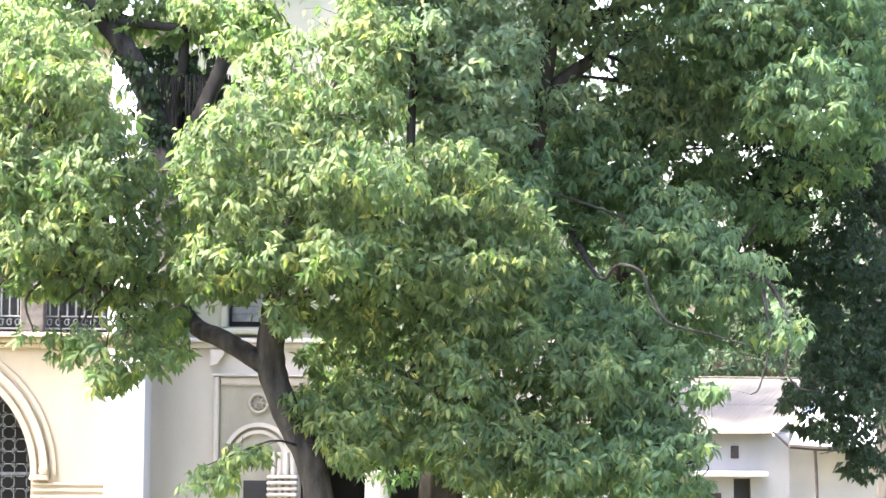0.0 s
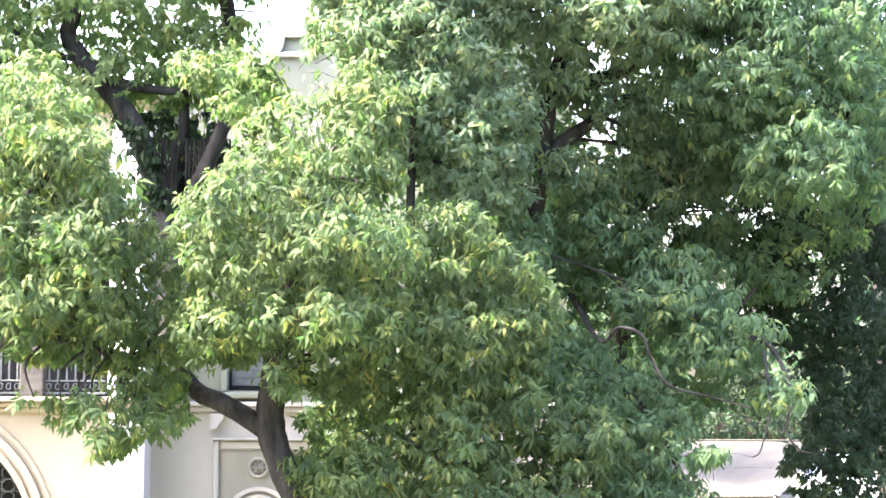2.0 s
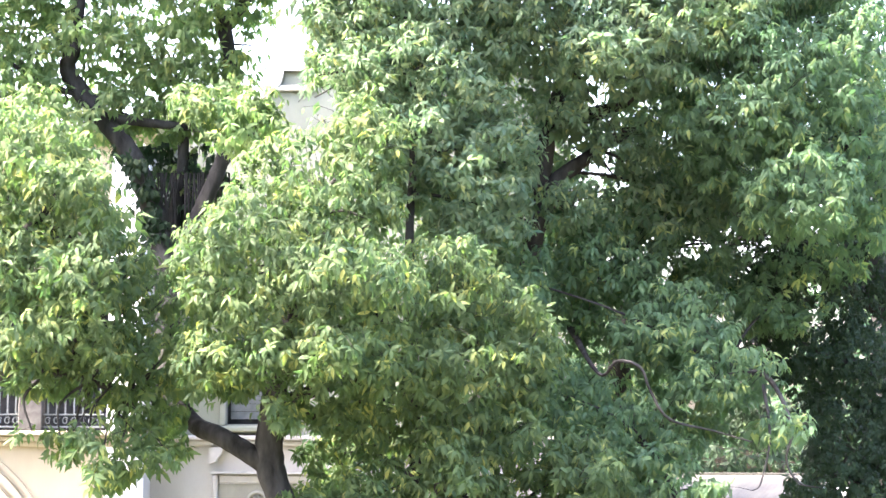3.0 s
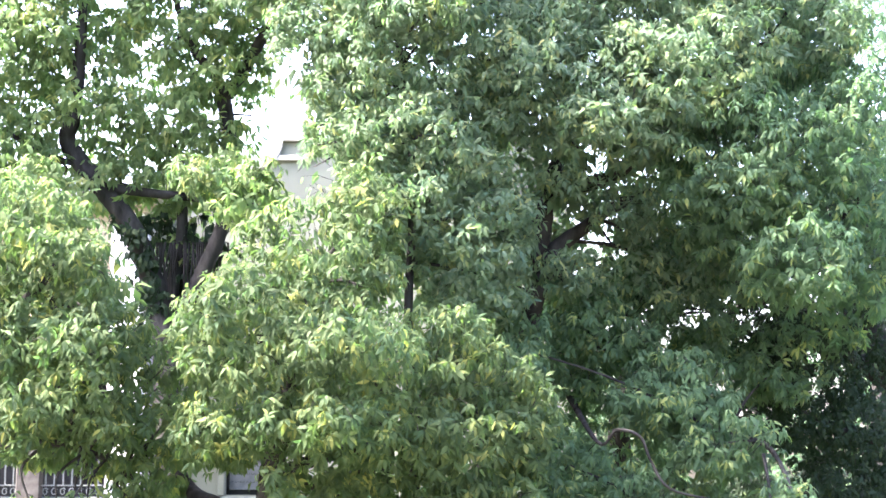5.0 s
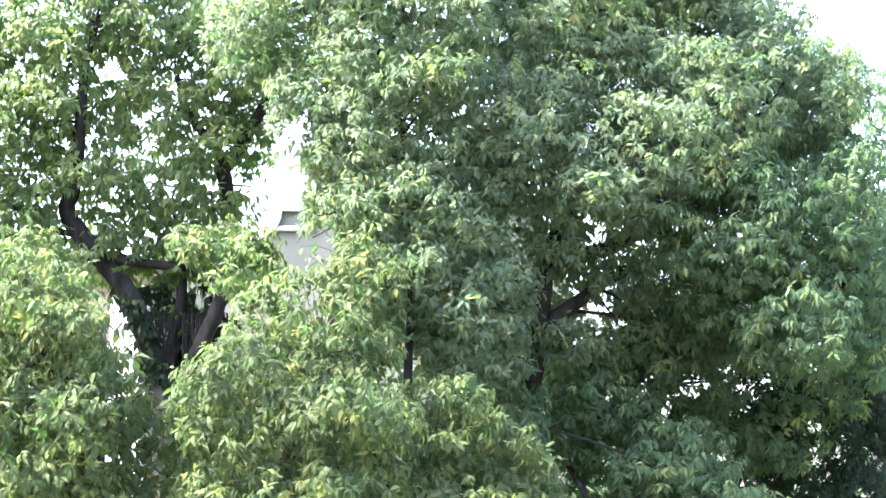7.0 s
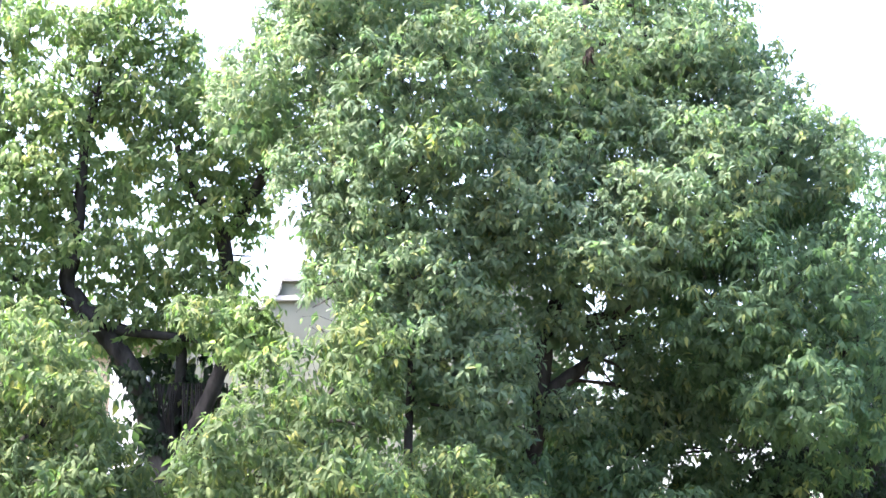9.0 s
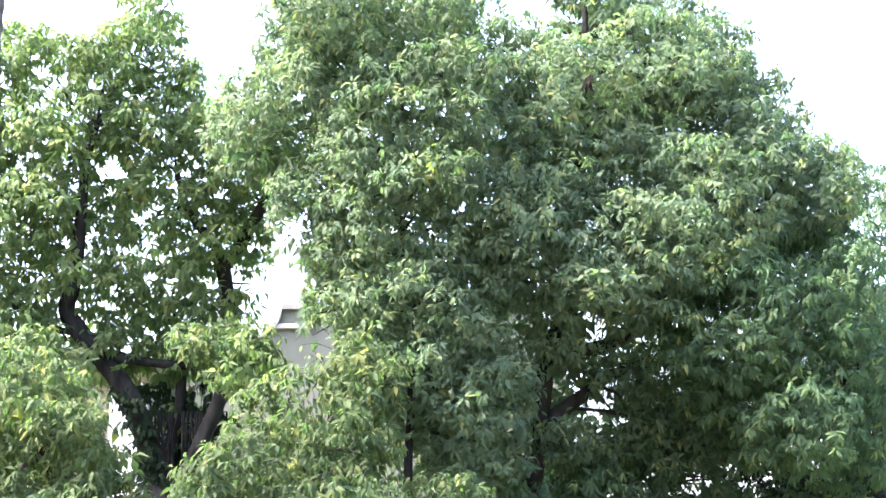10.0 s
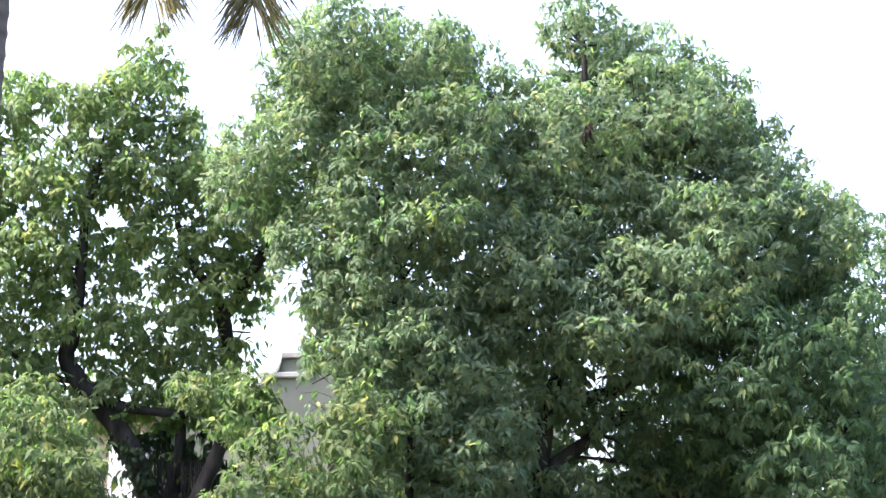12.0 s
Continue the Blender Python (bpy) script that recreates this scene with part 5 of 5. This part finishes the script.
DARK_CROWN = [
    (4.109, 21.1, 6.261, 0.775, 0.9, 0.582), (4.713, 21.2, 5.428, 0.649, 0.9, 0.714), (5.038, 21.2, 6.662, 0.584, 0.9, 0.779), (3.999, 21.2, 5.493, 0.487, 0.7, 0.519),
    (4.582, 20.9, 4.064, 0.512, 0.8, 0.608), (5.119, 21, 4.514, 0.45, 0.8, 0.9), (3.447, 21.4, 6.359, 0.393, 0.5, 0.459), (3.447, 21.4, 5.769, 0.491, 0.5, 0.393), (4.737, 20.6, 3.18, 0.189, 0.4, 0.315),
    (4.107, 20.6, 3.874, 0.284, 0.4, 0.284), (4.454, 20.6, 3.558, 0.347, 0.4, 0.284), (4.453, 21.2, 4.714, 0.454, 0.7, 0.39), (3.917, 22.6, 4.83, 0.623, 0.6, 0.415), (5.134, 20.8, 3.363, 0.382, 0.6, 0.382), (3.347, 21.6, 7.307, 0.794, 0.8, 0.595), (4.604, 21.6, 7.836, 0.926, 0.8, 0.595),
]
tree("shaded tree with small leaves behind the others, shade put into their colour", "tree", DARK_LIMBS, [backing(DARK_CROWN, LEAF_SHADE, openness=0.12), crown(DARK_CROWN, 0.092, (0.0, 0.3, 0.65, 1.0), LEAF_SHADE, 9, (0.05, 0.09), 0.42, plain=True, openness=0.1)], 16, shafts=SHAFTS)

# creeper at the main tree's left fork, standing in for a shaded wall behind
def creeper(seed=5):
    rng = np.random.default_rng(seed)
    n = 420
    s = rng.uniform(0, 1, n)
    x = -3.01 + rng.normal(size=n) * (0.16 + 0.28 * s)
    P0 = np.stack([x, 20.95 + rng.normal(size=n) * 0.12, 6.28 + 1.5 * s], 1)
    N0 = unit(np.stack([rng.normal(size=n), -np.ones(n), 0 * s], 1))
    axes = whorl_leaves(P0, N0, rng, 5, (0.8, 2.0), (0.08, 0.13))
    m = 150
    f = rng.uniform(0, 1, m)
    P1 = np.stack([-3.13 + -0.43 * f + rng.normal(size=m) * 0.09, 20.28 + rng.normal(size=m) * 0.06, 6.58 + 1.03 * f + rng.normal(size=m) * 0.05], 1)
    more = whorl_leaves(P1, np.tile((-0.3, -1.0, 0.0), (m, 1)), rng, 5, (0.8, 2.0), (0.07, 0.11))
    axes = tuple(np.concatenate(q) for q in zip(axes, more))
    keep = ~in_shaft(axes[0], rng, SHAFTS)
    leaf_cloud("creeper", tuple(a[keep] for a in axes), LEAF_SHADE, main, rng, 0.6, "dark creeper leaves round the fork, filling in for a shaded wall", True)
    for k in range(34):
        bm = bmesh.new()
        x = -2.84 + (k - 17) * 0.024 + rng.normal() * 0.02
        tube(bm, [(x, 20.7, 7.4, 0.012), (x + rng.normal() * 0.05, 20.7, 6.8, 0.010), (x + rng.normal() * 0.08, 20.68, 6.0 + 0.3 * rng.random(), 0.006)], 5, 4)
        part("hanging_root", here(bm, main), BARK, main)


creeper()


# ---------------------------------------------------------------- far trees past the roofs
def far_tree(place, height, masses, seed, label, leaf=LEAF_FAR, size=(0.24, 0.44), step=0.36):
    x, y = place
    tree(label, "tree", [[(x, y, -0.1, 0.35), (x + 0.2, y, height * 0.3, 0.28), (x, y, height * 0.6, 0.2), (x + 0.1, y, height, 0.06)]],
         [crown(masses, step, (0.0, 0.6, 1.2), leaf, 8, size, swell=1.05, relief=0.5, ragged=0.5, plain=True)], seed, group="trees behind the yard")


far_tree((7.6, 32.0), 9.0, [(7.55, 32, 12.427, 0.735, 1.2, 1.176), (7.92, 31.5, 13.05, 0.62, 1.0, 0.6), (7.53, 31.2, 12.08, 0.6, 1.0, 0.7), (7.65, 32, 11.055, 0.784, 1.2, 0.98), (7.5, 33, 10.063, 0.909, 1.2, 0.909), (8.1, 32, 11.839, 0.784, 1.2, 1.372)], 21, "pale green feathery tree standing farther back", size=(0.12, 0.22), step=0.16)
far_tree((9.297, 60.0), 6.5, [(8.562, 60, 5.47, 1.654, 2, 0.827), (10.583, 60, 5.654, 1.47, 2, 1.011), (6.908, 60, 5.286, 1.47, 2, 0.919), (12.053, 60, 5.47, 1.286, 2, 1.286)], 22, "distant sunlit tree behind the outbuilding roof")
far_tree((14.471, 66.0), 9.0, [(14.067, 66, 8.851, 1.819, 2.5, 1.819), (15.684, 66, 10.063, 1.819, 2.5, 2.223), (12.854, 66, 7.234, 1.617, 2.5, 1.415), (15.279, 66, 6.021, 2.021, 2.5, 1.617), (13.258, 66, 10.872, 1.213, 2, 1.011)], 23, "distant bright yellow-green tree")
far_tree((4.101, 62.0), 7.5, [(4.101, 62, 7.417, 2.088, 2.5, 1.899), (6.379, 62, 7.797, 1.899, 2.5, 1.899), (5.24, 62, 4.759, 2.278, 2.5, 1.329), (8.468, 62, 7.987, 1.329, 2.5, 1.139)], 24, "distant green tree beyond the yard")

far_tree((9.9, 54.0), 5.0, [(7.1, 54, 4.8, 1.09, 1.5, 0.99), (8.0, 54, 4.5, 1.00, 1.5, 0.91), (9.2, 54, 4.9, 1.09, 1.5, 0.99), (10.4, 54, 4.6, 1.09, 1.5, 0.99), (11.5, 54, 5.2, 1.09, 1.5, 0.99), (12.6, 54, 5.9, 1.09, 1.5, 0.99), (8.4, 54, 5.6, 1.09, 1.5, 0.99), (10.9, 54, 5.9, 0.91, 1.5, 0.83)], 25, "distant dark green trees past the outbuilding roof", leaf=LEAF_SHADE, size=(0.2, 0.36), step=0.3)
# hidden tree, added to cast shade on the outbuilding roof
far_tree((3.0, 42.0), 7.5, [(2.6, 42, 5.8, 2.0, 1.8, 1.5), (4.4, 42, 6.4, 1.5, 1.8, 1.3), (3.4, 42, 7.8, 1.9, 1.8, 1.2), (1.6, 42, 7.6, 1.6, 1.8, 1.3), (4.9, 42.3, 7.7, 1.0, 1.5, 0.9)], 26, "hidden leafy green tree, added to shade the outbuilding roof", leaf=LEAF_TALL, size=(0.14, 0.24), step=0.19)


# ---------------------------------------------------------------- coconut palm
def palm():
    rng = np.random.default_rng(8)
    x, y = -3.721, 14.0
    crown = Vector((x + 0.1, y, 11.717))
    ob = hub("coconut_palm", (x - 0.3, y, 0.0), "coconut palm with a slim grey trunk and drooping fronds", "palm")
    line = [(x - 0.3, y, -0.1, 0.22), (x - 0.22, y, 2.0, 0.16), (x - 0.08, y, 5.0, 0.15), (x, y, 8.0, 0.145), (x + 0.06, y, 10.0, 0.14), (*crown, 0.12)]
    bm = bmesh.new()
    rings = []
    pts = smooth_line(line, 30)
    for i, p in enumerate(pts):
        s = p[3] * (1.05 if i % 3 == 0 else 0.98)
        rings.append((*p.to_3d(), s))
    tube(bm, rings, 14, 1)
    part("trunk", here(bm, ob), PALMBARK, ob, smooth=True)
    ends = [((-2.22, 13.2, 9.86), 0.9, 0.5), ((-1.46, 13.4, 9.80), 1.0, 0.6), ((x - 2.2, 12.0, crown.z - 1.2), 0.8, 0.6), ((x - 1.5, 16.2, crown.z - 1.0), 0.8, 0.6), ((x + 1.0, 16.6, crown.z - 0.2), 0.8, 0.6), ((x - 0.6, 11.6, crown.z + 0.4), 0.8, 0.8)]
    for k, (tip, rise, sag) in enumerate(ends):
        tip = Vector(tip)
        hip = crown.lerp(tip, 0.72)
        hip.z = max(crown.z, tip.z + 1.5) + 0.35 * rise
        mid = crown.lerp(hip, 0.5) + Vector((0, 0, 0.45 * rise))
        drop = hip.lerp(tip, 0.6) + Vector(((tip.x - crown.x) * 0.10, 0, 0.25))
        rach = smooth_line([(*crown, 0.03), (*mid, 0.022), (*hip, 0.015), (*drop, 0.009), (*tip, 0.004)], 12)
        bm = bmesh.new()
        tube(bm, [tuple(p) for p in rach], 6, 1)
        fr = part("frond", here(bm, ob), FROND, ob, smooth=True)
        bm = bmesh.new()
        n = len(rach)
        dense = 11
        for i in range(4, n - 1):
            for q in range(dense):
                p = rach[i].lerp(rach[i + 1], q / dense).to_3d()
                d = (rach[i + 1] - rach[i]).to_3d().normalized()
                for s in (-1, 1):
                    sd = d.cross(Vector((0.15, 1, 0.1))).normalized() * s
                    ln = (0.36 + 0.36 * math.sin(math.pi * min(1, 0.15 + 0.95 * (1 - i / n)))) * rng.uniform(0.85, 1.1)
                    way = (d * 0.9 + sd * rng.uniform(0.3, 1.3) + Vector((rng.normal() * .06, rng.normal() * .25, -0.5))).normalized()
                    wd = way.cross(Vector((rng.normal() * 0.3, 1, rng.normal() * 0.3))).normalized() * 0.0075
                    m1 = p + way * ln * 0.5
                    tp = p + way * ln + Vector((0, 0, -0.06))
                    vs = [bm.verts.new(c) for c in (p + wd * 0.6, m1 + wd, tp, m1 - wd, p - wd * 0.6)]
                    fold = bm.verts.new(m1 + way.cross(wd).normalized() * 0.006)
                    bm.faces.new((vs[0], vs[1], fold, vs[4]))
                    bm.faces.new((vs[1], vs[2], fold))
                    bm.faces.new((vs[2], vs[3], fold))
                    bm.faces.new((vs[3], vs[4], fold))
        tagged(part("frond_fringe", here(bm, ob), FROND, fr), kind="stuff")


palm()
